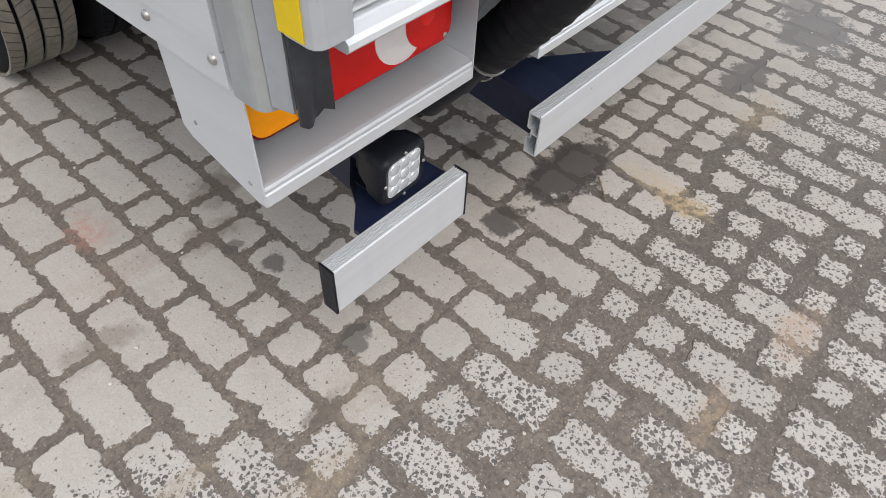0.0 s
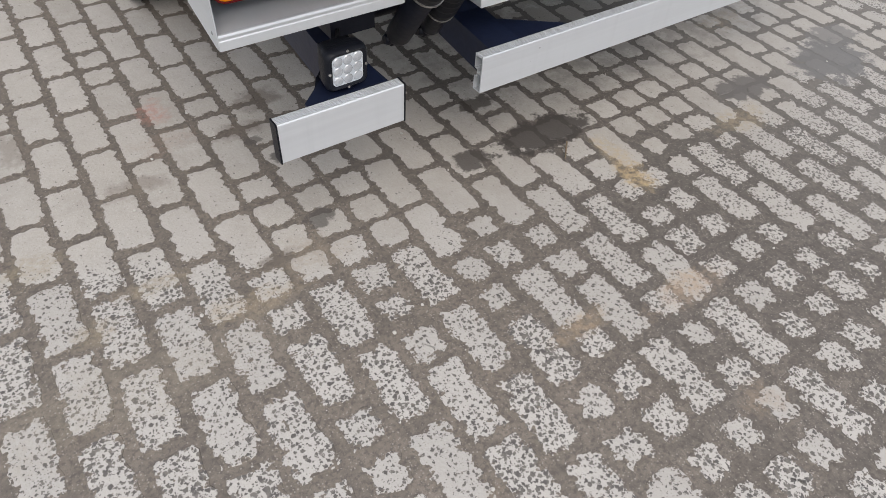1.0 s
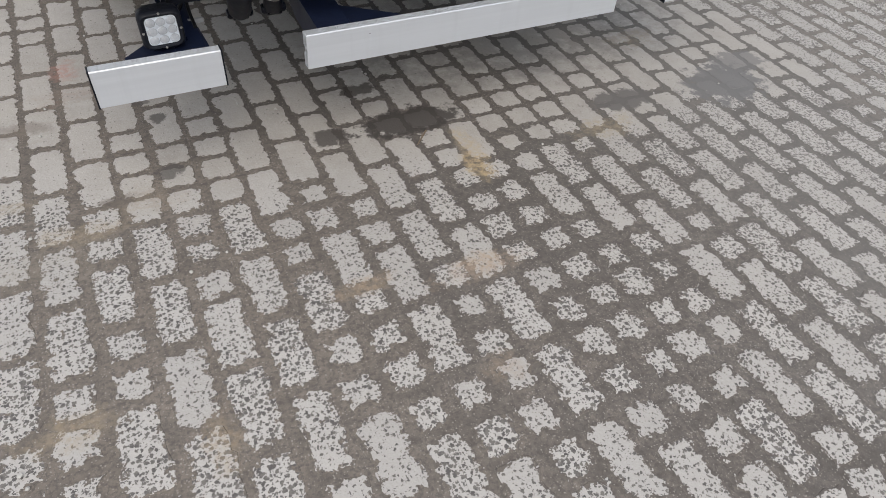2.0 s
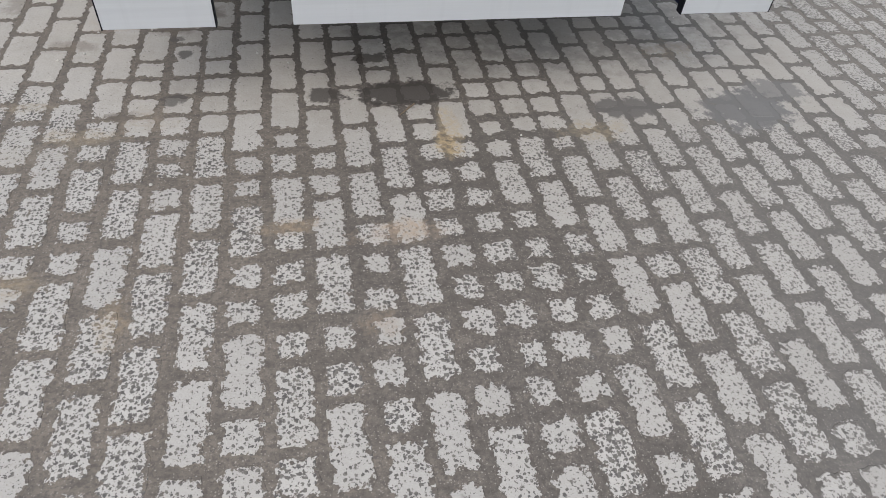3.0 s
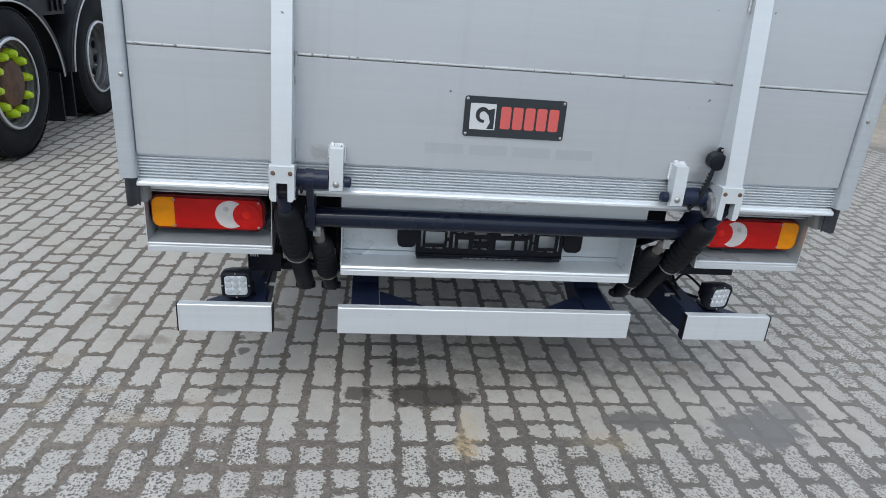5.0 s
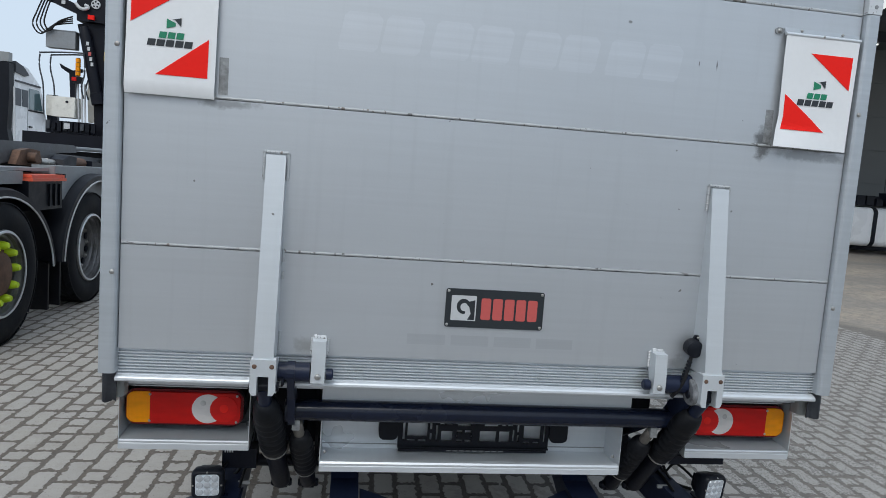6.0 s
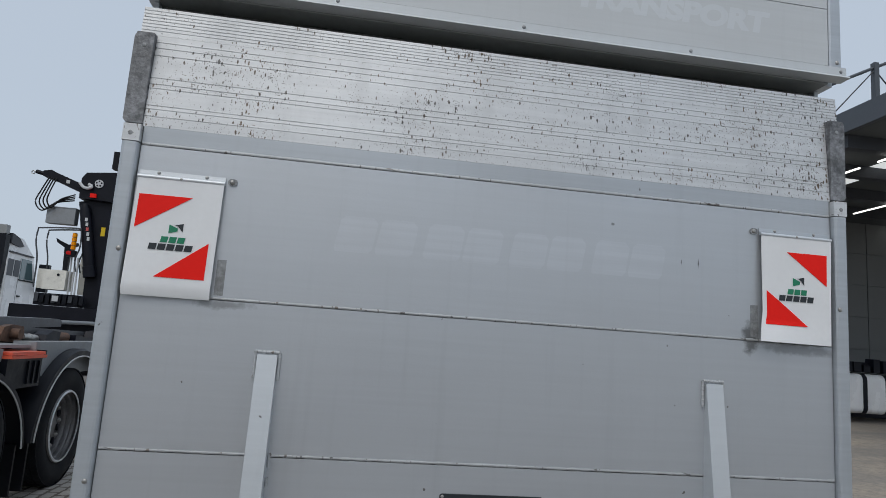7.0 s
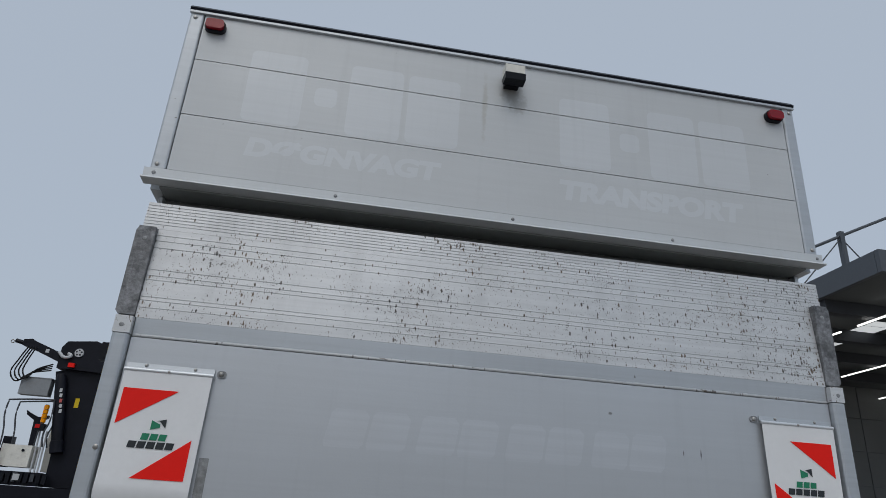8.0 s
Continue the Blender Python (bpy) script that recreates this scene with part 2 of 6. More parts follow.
    sand = g.mix(g.span(g.noise(15, 6, None, 0.75), 0.45, 0.62, 0, 0.55), sand, (0.092, 0.08, 0.069))
    sand = g.mix(g.span(g.noise(85, 3, None, 0.7), 0.48, 0.62, 0, 0.6), sand, (0.075, 0.066, 0.058))
    sand = g.mix(g.calc("MULTIPLY", g.spots(130, -0.5, 0.26), 0.6), sand, (0.34, 0.31, 0.27))
    east = g.calc("ADD", y.outputs[0], g.span(g.noise(1.8, 4), 0.3, 0.7, -0.25, 0.25))
    sand = g.mix(g.span(east, 0.1, 0.9, 0, 0.55), sand, (0.155, 0.146, 0.136))
    color = g.mix(g.span(east, 0.2, 1.0, 0, 0.3), color, tint((0.37, 0.35, 0.32), 0.85))
    color = g.mix(g.span(creep, 0.83, 0.96), color, sand)
    color = stained_and_shaded(g, color)
    height = g.calc("SUBTRACT", g.noise(120, 3), g.calc("MULTIPLY", mask, 0.9))
    g.bump(height, 0.35, 0.004)
    return g.out(color)


def ground_material():
    """Wet sand and dirt in the joints; further off a worn, sandy concrete yard."""
    g = Graph("yard_dirt", 0.88, 0.0, (0.14, 0.125, 0.11))
    color = g.mix(g.span(g.noise(3.5, 5), 0.3, 0.7), (0.12, 0.101, 0.088), (0.196, 0.167, 0.143))
    color = g.mix(g.span(g.noise(70, 4, None, 0.7), 0.4, 0.75, 0, 0.7), color, (0.085, 0.077, 0.07))
    color = g.mix(g.span(g.cells(110), 0.12, 0.2, 0.6, 0), color, (0.36, 0.33, 0.29))
    color = g.mix(g.span(g.noise(24, 5, None, 0.7), 0.5, 0.72, 0, 0.55), color, (0.25, 0.218, 0.187))
    color = g.mix(g.calc("MULTIPLY", g.spots(95, -0.5, 0.22), 0.8), color, (0.38, 0.35, 0.31))
    color = g.mix(g.span(g.noise(240, 2), 0.56, 0.68, 0, 0.42), color, (0.27, 0.245, 0.215))
    color = g.mix(g.span(g.noise(200, 3), 0.58, 0.68, 0, 0.4), color, (0.06, 0.054, 0.05))
    color = g.mix(g.span(g.noise(1.3, 5), 0.5, 0.68, 0, 0.5), color, (0.1, 0.088, 0.076))
    color = g.mix(g.span(g.noise(38, 4, None, 0.65), 0.44, 0.66, 0, 0.75), color, (0.085, 0.075, 0.066))
    sep = g.nodes.new("ShaderNodeSeparateXYZ")
    g.put(sep.inputs[0], g.pos())
    sandy = g.calc("ADD", sep.outputs[0], g.span(g.noise(1.6, 4), 0.3, 0.7, -0.6, 0.6))
    color = g.mix(g.span(sandy, 1.1, 2.0, 0, 0.8), color, (0.3, 0.255, 0.205))
    # joints turn darker from y 0.1 inwards, left of x 1.3
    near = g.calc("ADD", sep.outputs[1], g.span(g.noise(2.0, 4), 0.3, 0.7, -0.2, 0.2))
    dark_joints = g.calc("MULTIPLY", g.span(near, 0.1, 0.6), g.span(sep.outputs[0], 0.9, 1.3, 1, 0))
    color = g.mix(g.calc("MULTIPLY", dark_joints, 0.45), color, (0.075, 0.065, 0.056))
    west = g.calc("ADD", sep.outputs[0], g.span(g.noise(1.5, 4), 0.3, 0.7, -0.3, 0.3))
    color = g.mix(g.span(west, -0.9, -0.3, 0.4, 0), color, (0.237, 0.195, 0.156))
    color = g.mix(g.span(g.noise(15, 6, None, 0.75), 0.45, 0.62, 0, 0.55), color, (0.092, 0.08, 0.069))
    color = g.mix(g.span(g.noise(85, 3, None, 0.7), 0.48, 0.62, 0, 0.6), color, (0.075, 0.066, 0.058))
    color = g.mix(g.calc("MULTIPLY", g.spots(130, -0.5, 0.26), 0.6), color, (0.34, 0.31, 0.27))
    east = g.calc("ADD", sep.outputs[0], g.span(g.noise(1.8, 4), 0.3, 0.7, -0.25, 0.25))
    color = g.mix(g.span(east, 0.1, 0.9, 0, 0.55), color, (0.155, 0.146, 0.136))
    slabs = g.mix(g.span(g.noise(0.7, 6), 0.3, 0.7), (0.41, 0.34, 0.265), (0.27, 0.245, 0.215))
    slabs = g.mix(g.span(g.noise(9, 6, None, 0.75), 0.42, 0.66, 0, 0.8), slabs, (0.2, 0.183, 0.165))
    slabs = g.mix(g.span(g.noise(0.35, 5, g.mapped((1, 1.4, 1))), 0.54, 0.64, 0, 0.55), slabs, (0.19, 0.182, 0.17))
    edge = g.calc("ADD", g.calc("ADD", sep.outputs[0], g.calc("MULTIPLY", sep.outputs[1], 0.55)), g.span(g.noise(0.8, 4), 0.3, 0.7, -0.7, 0.7))
    color = g.mix(g.span(edge, 9.3, 9.9), color, slabs)
    color = stained_and_shaded(g, color)
    g.bump(g.noise(120, 4), 0.2, 0.004)
    return g.out(color, g.span(g.noise(4, 4), 0.3, 0.7, 0.72, 0.95))


M_STONE, M_STONES, M_GROUND = stone_material("paving_stone", False), stone_material("paving_stones", True), ground_material()
GRIME = ((0.8, 1.75, 0.035, 0.06, (0.1, 0.1, 0.1), 0.75), (0.95, 1.715, 0.16, 0.02, (0.16, 0.16, 0.16), 0.5), (-0.88, 1.72, 0.09, 0.016, (0.2, 0.2, 0.2), 0.6),
         (0.552, 1.97, 0.003, 0.012, (0.16, 0.16, 0.16), 0.9), (0.612, 1.972, 0.0035, 0.016, (0.12, 0.12, 0.12), 0.95), (0.313, 2.075, 0.008, 0.006, (0.2, 0.2, 0.2), 0.9), (-0.62, 1.02, 0.03, 0.03, (0.3, 0.3, 0.29), 0.5), (0.6, 1.01, 0.04, 0.03, (0.25, 0.25, 0.25), 0.5))
M_PANEL = sheet_metal("aluminium_panel", (0.57, 0.592, 0.617), 0.38, 0.62, 0.03, 0, 1, 0.9, GRIME)
M_SEAM = sheet_metal("weld_seam", (0.5, 0.515, 0.525), 0.5, 0.4, 0.1, 0.8, 0.55)
M_EDGE = sheet_metal("edge_profile", (0.5, 0.53, 0.56), 0.45, 0.55, 0.07, 0, 1, 0.8)
M_BAR = sheet_metal("dull_aluminium", (0.63, 0.655, 0.68), 0.42, 0.4, 0.05, 0, 1, 0.8)
M_FLAP = plain("worn_rubber", (0.02, 0.023, 0.03), 0.5, 0.0, 0.4, 60, 12, 0.4, 0.5, (0.06, 0.064, 0.07))
M_RAMP = sheet_metal("worn_ramp", (0.66, 0.67, 0.678), 0.45, 0.45, 0.1, 1.0, 1.4)
M_BEAM = sheet_metal("pale_aluminium", (0.62, 0.65, 0.675), 0.42, 0.35, 0.03, 0, 1, 0.9)
M_RAIL = sheet_metal("dull_rail", (0.62, 0.645, 0.66), 0.42, 0.2, 0.04)
M_SILL = sheet_metal("bare_aluminium", (0.74, 0.77, 0.8), 0.34, 0.45)
M_WHITE = sheet_metal("white_sheet", (0.66, 0.69, 0.715), 0.3, 0.4, 0.04)
M_BOX = sheet_metal("grey_white_box", (0.6, 0.622, 0.635), 0.45, 0.1, 0.03, 0, 1, 0.6, ((-0.02, 3.25, 0.05, 0.09, (0.3, 0.29, 0.26), 0.6), (-0.13, 3.2, 0.012, 0.14, (0.4, 0.39, 0.35), 0.5)))
M_GHOST = sheet_metal("paler_paint", (0.648, 0.675, 0.698), 0.45, 0.1, 0.03)
M_GHOST_DIM = sheet_metal("paler_aluminium", (0.6, 0.622, 0.65), 0.38, 0.61)
M_GHOST_DARK = sheet_metal("darker_aluminium", (0.52, 0.542, 0.568), 0.38, 0.62)
M_GALV = plain("galvanised_steel", (0.33, 0.34, 0.345), 0.55, 0.4, 0.35, 90, 40, 0.5, 0.7, (0.13, 0.125, 0.12))
M_CAP = plain("scuffed_cap", (0.23, 0.235, 0.245), 0.5, 0.4, 0.6, 120, 35, 0.4, 0.8, (0.11, 0.11, 0.11))
M_STEEL = plain("bolt_steel", (0.45, 0.44, 0.42), 0.38, 0.8, 0.2, 120, 20, 0.1, 0.4, (0.2, 0.15, 0.11))
M_BLACK = plain("black_paint", (0.006, 0.0075, 0.014), 0.4, 0.0, 0.3, 70, 5, 0.15, 0.08, (0.08, 0.075, 0.07))
M_NAVY = plain("blue_black_paint", (0.012, 0.018, 0.042), 0.34, 0.0, 0.25, 50, 4, 0.1, 0.06, (0.07, 0.07, 0.08))
M_NAVY.node_tree.nodes["Principled BSDF"].inputs["Coat Weight"].default_value = 0.1
M_NAVY.node_tree.nodes["Principled BSDF"].inputs["Specular IOR Level"].default_value = 0.22
M_NAVY.node_tree.nodes["Principled BSDF"].inputs["Coat Roughness"].default_value = 0.2
M_TUBE = plain("glossy_blue_black_paint", (0.008, 0.012, 0.028), 0.22, 0.0, 0.25, 50, 4, 0.08, 0.06, (0.07, 0.07, 0.08))
M_TUBE.node_tree.nodes["Principled BSDF"].inputs["Coat Weight"].default_value = 0.25
M_TUBE.node_tree.nodes["Principled BSDF"].inputs["Specular IOR Level"].default_value = 0.22
M_TUBE.node_tree.nodes["Principled BSDF"].inputs["Coat Roughness"].default_value = 0.1
M_CRANE = plain("black_crane_paint", (0.007, 0.008, 0.014), 0.45, 0.0, 0.3, 50, 4, 0.1, 0.08, (0.05, 0.05, 0.055))
M_RUBBER = plain("rubber", (0.0075, 0.0085, 0.0115), 0.5, 0.0, 0.3, 80, 6, 0.3, 0.14, (0.06, 0.057, 0.054))
M_TYRE = plain("tyre_rubber", (0.01, 0.0115, 0.015), 0.75, 0.0, 0.3, 70, 6, 0.4, 0.15, (0.05, 0.047, 0.044))
M_DUSTY = plain("dusty_tread", (0.235, 0.215, 0.178), 0.85, 0.0, 0.3, 50, 6, 0.4, 0.5, (0.06, 0.055, 0.05))
M_PLASTIC = plain("black_plastic", (0.008, 0.0095, 0.0145), 0.42, 0.0, 0.2, 120, 8, 0.25)
M_VINYL = plain("white_vinyl", (0.82, 0.825, 0.83), 0.42, 0.0, 0.03, 60, 5, 0.05, 0.08, (0.6, 0.6, 0.6))
M_RED = plain("red_print", (0.92, 0.014, 0.008), 0.6, 0.0, 0.04)
M_GREEN = plain("green_print", (0.01, 0.22, 0.11), 0.4, 0.0, 0.06)
M_INK = plain("dark_print", (0.02, 0.025, 0.03), 0.4, 0.0, 0.1)
M_SALMON = plain("faded_red_print", (0.55, 0.1, 0.09), 0.4, 0.0, 0.08)
M_PALE = plain("pale_print", (0.55, 0.56, 0.57), 0.4, 0.0, 0.05)
M_YELLOW = plain("yellow_tape", (0.72, 0.5, 0.0), 0.4, 0.0, 0.1, 60, 9, 0.05, 0.15)
M_RUST = plain("rusty_steel", (0.16, 0.09, 0.06), 0.75, 0.2, 0.4, 40, 8, 0.4, 0.5, (0.06, 0.05, 0.045))
M_GREY = plain("grey_paint", (0.3, 0.31, 0.31), 0.45, 0.0, 0.12, 40, 2, 0.1, 0.3)
M_POST = plain("grey_post_paint", (0.275, 0.29, 0.285), 0.45, 0.0, 0.14, 40, 3, 0.1, 0.5, (0.2, 0.205, 0.195))
M_PALEGREY = plain("pale_grey_paint", (0.27, 0.285, 0.3), 0.5, 0.0, 0.14, 40, 3, 0.1, 0.5, (0.2, 0.19, 0.18))
M_WORN = plain("worn_dark_paint", (0.11, 0.115, 0.125), 0.5, 0.0, 0.3, 40, 4, 0.15, 0.5, (0.07, 0.06, 0.05))
M_ROD = plain("weathered_steel", (0.16, 0.148, 0.132), 0.5, 0.2, 0.3, 60, 20, 0.2, 0.5, (0.08, 0.07, 0.06))
M_RIM = plain("dull_rim", (0.2, 0.2, 0.205), 0.42, 0.55, 0.25, 50, 5, 0.1, 0.4)
M_CAB = plain("white_cab_paint", (0.85, 0.86, 0.87), 0.25, 0.0, 0.04, 60, 2, 0.02, 0.1, (0.4, 0.4, 0.4))
M_CREAM = plain("cream_paint", (0.8, 0.78, 0.71), 0.45, 0.0, 0.1, 50, 3, 0.1, 0.3)
M_LIME = plain("lime_plastic", (0.55, 0.75, 0.02), 0.4, 0.0, 0.1)
M_ORANGE = plain("orange_red_paint", (0.75, 0.12, 0.06), 0.45, 0.0, 0.1, 50, 4, 0.1, 0.2)
M_HALL = plain("grey_wall_panel", (0.14, 0.148, 0.148), 0.55, 0.0, 0.1, 30, 0.6, 0.05, 0.1)
M_DARK = plain("dark_steelwork", (0.05, 0.055, 0.065), 0.5, 0.1, 0.2, 30, 1, 0.05)
M_FASCIA = plain("blue_grey_fascia", (0.08, 0.09, 0.105), 0.45, 0.1, 0.12, 30, 1, 0.05)
M_MATT = plain("ceiling_sheet", (0.09, 0.1, 0.105), 0.7, 0.0, 0.1, 30, 1, 0.05)
M_CABLE = plain("black_hose", (0.012, 0.012, 0.013), 0.5)
M_TWIG = plain("dry_twig", (0.2, 0.15, 0.1), 0.8, 0.0, 0.2)
M_PEBBLE = plain("pale_pebble", (0.5, 0.48, 0.44), 0.8, 0.0, 0.2)

for dark in (M_RED, M_CRANE, M_PLASTIC, M_RUBBER, M_TYRE, M_BLACK, M_CABLE):
    dark.node_tree.nodes["Principled BSDF"].inputs["Specular IOR Level"].default_value = 0.2


def lens_material(name, base, cell=150.0):
    g = Graph(name, 0.22, 0.0, base)
    cells = g.cells(cell, None, 0.0)
    color = g.mix(g.span(cells, 0.2, 0.6, 0, 0.3), base, tint(base, 0.8))
    color = g.mix(g.span(g.noise(14, 3, g.mapped((1, 1, 2.5))), 0.35, 0.7, 0, 0.5), color, tint(base, 0.62))
    g.bump(cells, 0.03, 0.001)
    g.bsdf.inputs["Specular IOR Level"].default_value = 0.3
    return g.out(color)


M_LDARK = lens_material("dark_red_lens", (0.16, 0.003, 0.008), 300)
M_LRED, M_LAMBER = lens_material("red_lens", (0.6, 0.005, 0.004), 260), lens_material("amber_lens", (1.0, 0.34, 0.0), 260)
M_LBRAKE = lens_material("brake_lens", (0.66, 0.008, 0.007), 300)
M_LBULB = lens_material("bright_red_lens", (0.86, 0.016, 0.01), 300)
M_LMARK = lens_material("marker_lens", (0.3, 0.006, 0.016), 300)
M_LCOOL = lens_material("work_lamp_lens", (0.56, 0.6, 0.64), 300)
M_LGREY = lens_material("grey_lens", (0.55, 0.53, 0.52), 300)
M_LWHITE, M_LED = lens_material("clear_lens", (0.72, 0.69, 0.67), 300), plain("led_lens", (0.57, 0.6, 0.63), 0.14, 0.4, 0.2, 300, 60, 0.02)


def glow(name, color, strength):
    g = Graph(name, 0.4, 0.0, color)
    g.put(g.bsdf.inputs["Emission Color"], color)
    g.bsdf.inputs["Emission Strength"].default_value = strength
    return g.mat


M_STRIP = glow("led_strip", (1.0, 0.99, 0.96), 1.6)
M_SKYLIGHT = glow("roof_light", (0.85, 0.88, 0.9), 0.55)
g_glass = Graph("cab_glass", 0.05, 0.0, (0.1, 0.16, 0.17))
g_glass.bsdf.inputs["Coat Weight"].default_value = 0.6
M_GLASS = g_glass.mat


# ---- mesh tools ----
def part(name, bm, material, parent=None, label="", smooth=False, bevel=0.0):
    """Links a bmesh as one mesh object under a thing or under a part."""
    if bevel:
        sharp = [e for e in bm.edges if len(e.link_faces) == 2 and e.calc_face_angle(0) > 0.6]
        bmesh.ops.bevel(bm, geom=sharp, offset=bevel, segments=2, profile=0.6, affect="EDGES", clamp_overlap=True)
    bmesh.ops.recalc_face_normals(bm, faces=bm.faces)
    me = bpy.data.meshes.new(name)
    bm.to_mesh(me)
    bm.free()
    me.materials.append(material)
    if smooth:
        me.polygons.foreach_set("use_smooth", [True] * len(me.polygons))
        me.set_sharp_from_angle(angle=radians(38))
    ob = new(name, me)
    ob.parent = parent
    return tagged(ob, label)


def thing(name, label, category, at=(0, 0, 0), group="", kind=""):
    ob = new(name)
    ob.location = at
    return tagged(ob, label, category, group, kind)


def box(bm, x0, x1, y0, y1, z0, z1):
    v = [bm.verts.new((x, y, z)) for x in (x0, x1) for y in (y0, y1) for z in (z0, z1)]
    for f in ((0, 1, 3, 2), (4, 6, 7, 5), (0, 4, 5, 1), (2, 3, 7, 6), (0, 2, 6, 4), (1, 5, 7, 3)):
        bm.faces.new([v[i] for i in f])
    return bm


def slab(*a):
    return box(bmesh.new(), *a)


def prism(bm, outline, place, depth):
    """An outline of (u, v), extruded by depth: place(u, v, d) gives the point."""
    low, high = [bm.verts.new(place(u, v, 0)) for u, v in outline], [bm.verts.new(place(u, v, depth)) for u, v in outline]
    bm.faces.new(low)
    bm.faces.new(high[::-1])
    for i in range(len(outline)):
        j = (i + 1) % len(outline)
        bm.faces.new((low[i], low[j], high[j], high[i]))
    return bm


def along_x(outline, x0, x1, bm=None):
    return prism(bm or bmesh.new(), outline, lambda u, v, d: (x0 + d, u, v), x1 - x0)


def along_y(outline, y0, y1, bm=None):
    return prism(bm or bmesh.new(), outline, lambda u, v, d: (u, y0 + d, v), y1 - y0)


def rod(bm, a, b, r, seg=12, r2=None):
    """A round bar from a to b."""
    a, b = Vector(a), Vector(b)
    q = (b - a).to_track_quat("Z", "Y")
    rings = []
    for p, rr in ((a, r), (b, r if r2 is None else r2)):
        rings.append([bm.verts.new(p + q @ Vector((rr * math.cos(k * math.tau / seg), rr * math.sin(k * math.tau / seg), 0))) for k in range(seg)])
    bm.faces.new(rings[0])
    bm.faces.new(rings[1][::-1])
    for i in range(seg):
        j = (i + 1) % seg
        bm.faces.new((rings[0][i], rings[0][j], rings[1][j], rings[1][i]))
    return bm


def turned(bm, a, b, profile, seg=24, closed=True):
    """A turned body along a-b: profile of (share of the way, radius)."""
    a, b = Vector(a), Vector(b)
    q = (b - a).to_track_quat("Z", "Y")
    rings = [[bm.verts.new(a.lerp(b, s) + q @ Vector((r * math.cos(k * math.tau / seg), r * math.sin(k * math.tau / seg), 0))) for k in range(seg)] for s, r in profile]
    if closed:
        bm.faces.new(rings[0])
        bm.faces.new(rings[-1][::-1])
    for one, two in zip(rings, rings[1:]):
        for i in range(seg):
            j = (i + 1) % seg
            bm.faces.new((one[i], one[j], two[j], two[i]))
    return bm


def hose(bm, points, r, seg=8):
    """A bent round tube through the points."""
    pts = [Vector(p) for p in points]
    fine = []
    for i in range(len(pts) - 1):
        p0, p1, p2, p3 = pts[max(i - 1, 0)], pts[i], pts[i + 1], pts[min(i + 2, len(pts) - 1)]
        for k in range(5):
            s = k / 5
            fine.append(0.5 * (2 * p1 + (p2 - p0) * s + (2 * p0 - 5 * p1 + 4 * p2 - p3) * s * s + (3 * p1 - p0 - 3 * p2 + p3) * s ** 3))
    fine.append(pts[-1])
    rings = []
    for i, p in enumerate(fine):
        d = fine[min(i + 1, len(fine) - 1)] - fine[max(i - 1, 0)]
        q = d.to_track_quat("Z", "Y")
        rings.append([bm.verts.new(p + q @ Vector((r * math.cos(k * math.tau / seg), r * math.sin(k * math.tau / seg), 0))) for k in range(seg)])
    bm.faces.new(rings[0])
    bm.faces.new(rings[-1][::-1])
    for one, two in zip(rings, rings[1:]):
        for i in range(seg):
            j = (i + 1) % seg
            bm.faces.new((one[i], one[j], two[j], two[i]))
    return bm


def rounded(x0, x1, z0, z1, r, seg=5):
    """The outline of a rectangle with round corners."""
    out = []
    for cx, cz, a0 in ((x1 - r, z1 - r, 0), (x0 + r, z1 - r, 90), (x0 + r, z0 + r, 180), (x1 - r, z0 + r, 270)):
        out += [(cx + r * math.cos(radians(a0 + 90 * k / seg)), cz + r * math.sin(radians(a0 + 90 * k / seg))) for k in range(seg + 1)]
    return out


def bolt(parent, at, to, r=0.008, h=0.005, name="bolt", material=None):
    """A domed bolt or rivet head at a point of a surface."""
    a = Vector(at)
    return part(name, turned(bmesh.new(), a, a + Vector(to) * h, [(0, r), (0.5, r * 0.92), (0.9, r * 0.6), (1, r * 0.25)], 10), material or M_STEEL, parent, "", True)


def bead(x0, x1, y, z, r, wobble=0.0012):
    """A weld bead along x."""
    n = max(4, int((x1 - x0) / 0.012))
    rng = random.Random(int(z * 1000))
    bm, rings = bmesh.new(), []
    for i in range(n + 1):
        rr = r + rng.uniform(-wobble, wobble)
        x = x0 + (x1 - x0) * i / n
        rings.append([bm.verts.new((x, y - rr * 0.7 * math.sin(radians(a)), z + rr * math.cos(radians(a)))) for a in (0, 50, 90, 130, 180)])
    for one, two in zip(rings, rings[1:]):
        for k in range(4):
            bm.faces.new((one[k], one[k + 1], two[k + 1], two[k]))
        bm.faces.new((one[4], one[0], two[0], two[4]))
    bm.faces.new(rings[0])
    bm.faces.new(rings[-1])
    return bm


def letters(text, x0, x1, y, z0, z1, material, parent, lean=0.0, label="", bold=0.048):
    """Flat lettering on a wall that faces the camera, stretched to its box; bold widens the strokes."""
    cu = bpy.data.curves.new("lettering", "FONT")
    cu.body, cu.offset, cu.shear = text, bold, lean
    holder = new("lettering", cu)
    me = bpy.data.meshes.new_from_object(holder.evaluated_get(bpy.context.evaluated_depsgraph_get()))
    bpy.data.objects.remove(holder)
    bpy.data.curves.remove(cu)
    xs, zs = [v.co.x for v in me.vertices], [v.co.y for v in me.vertices]
    bm = bmesh.new()
    for n, p in enumerate(me.polygons):
        at = [me.vertices[i].co for i in p.vertices]
        bm.faces.new([bm.verts.new((x0 + (c.x - min(xs)) / (max(xs) - min(xs)) * (x1 - x0), y - 0.0002 - 0.000003 * (n % 7), z0 + (c.y - min(zs)) / (max(zs) - min(zs)) * (z1 - z0))) for c in at])
    bpy.data.meshes.remove(me)
    return part("lettering", bm, material, parent, label)


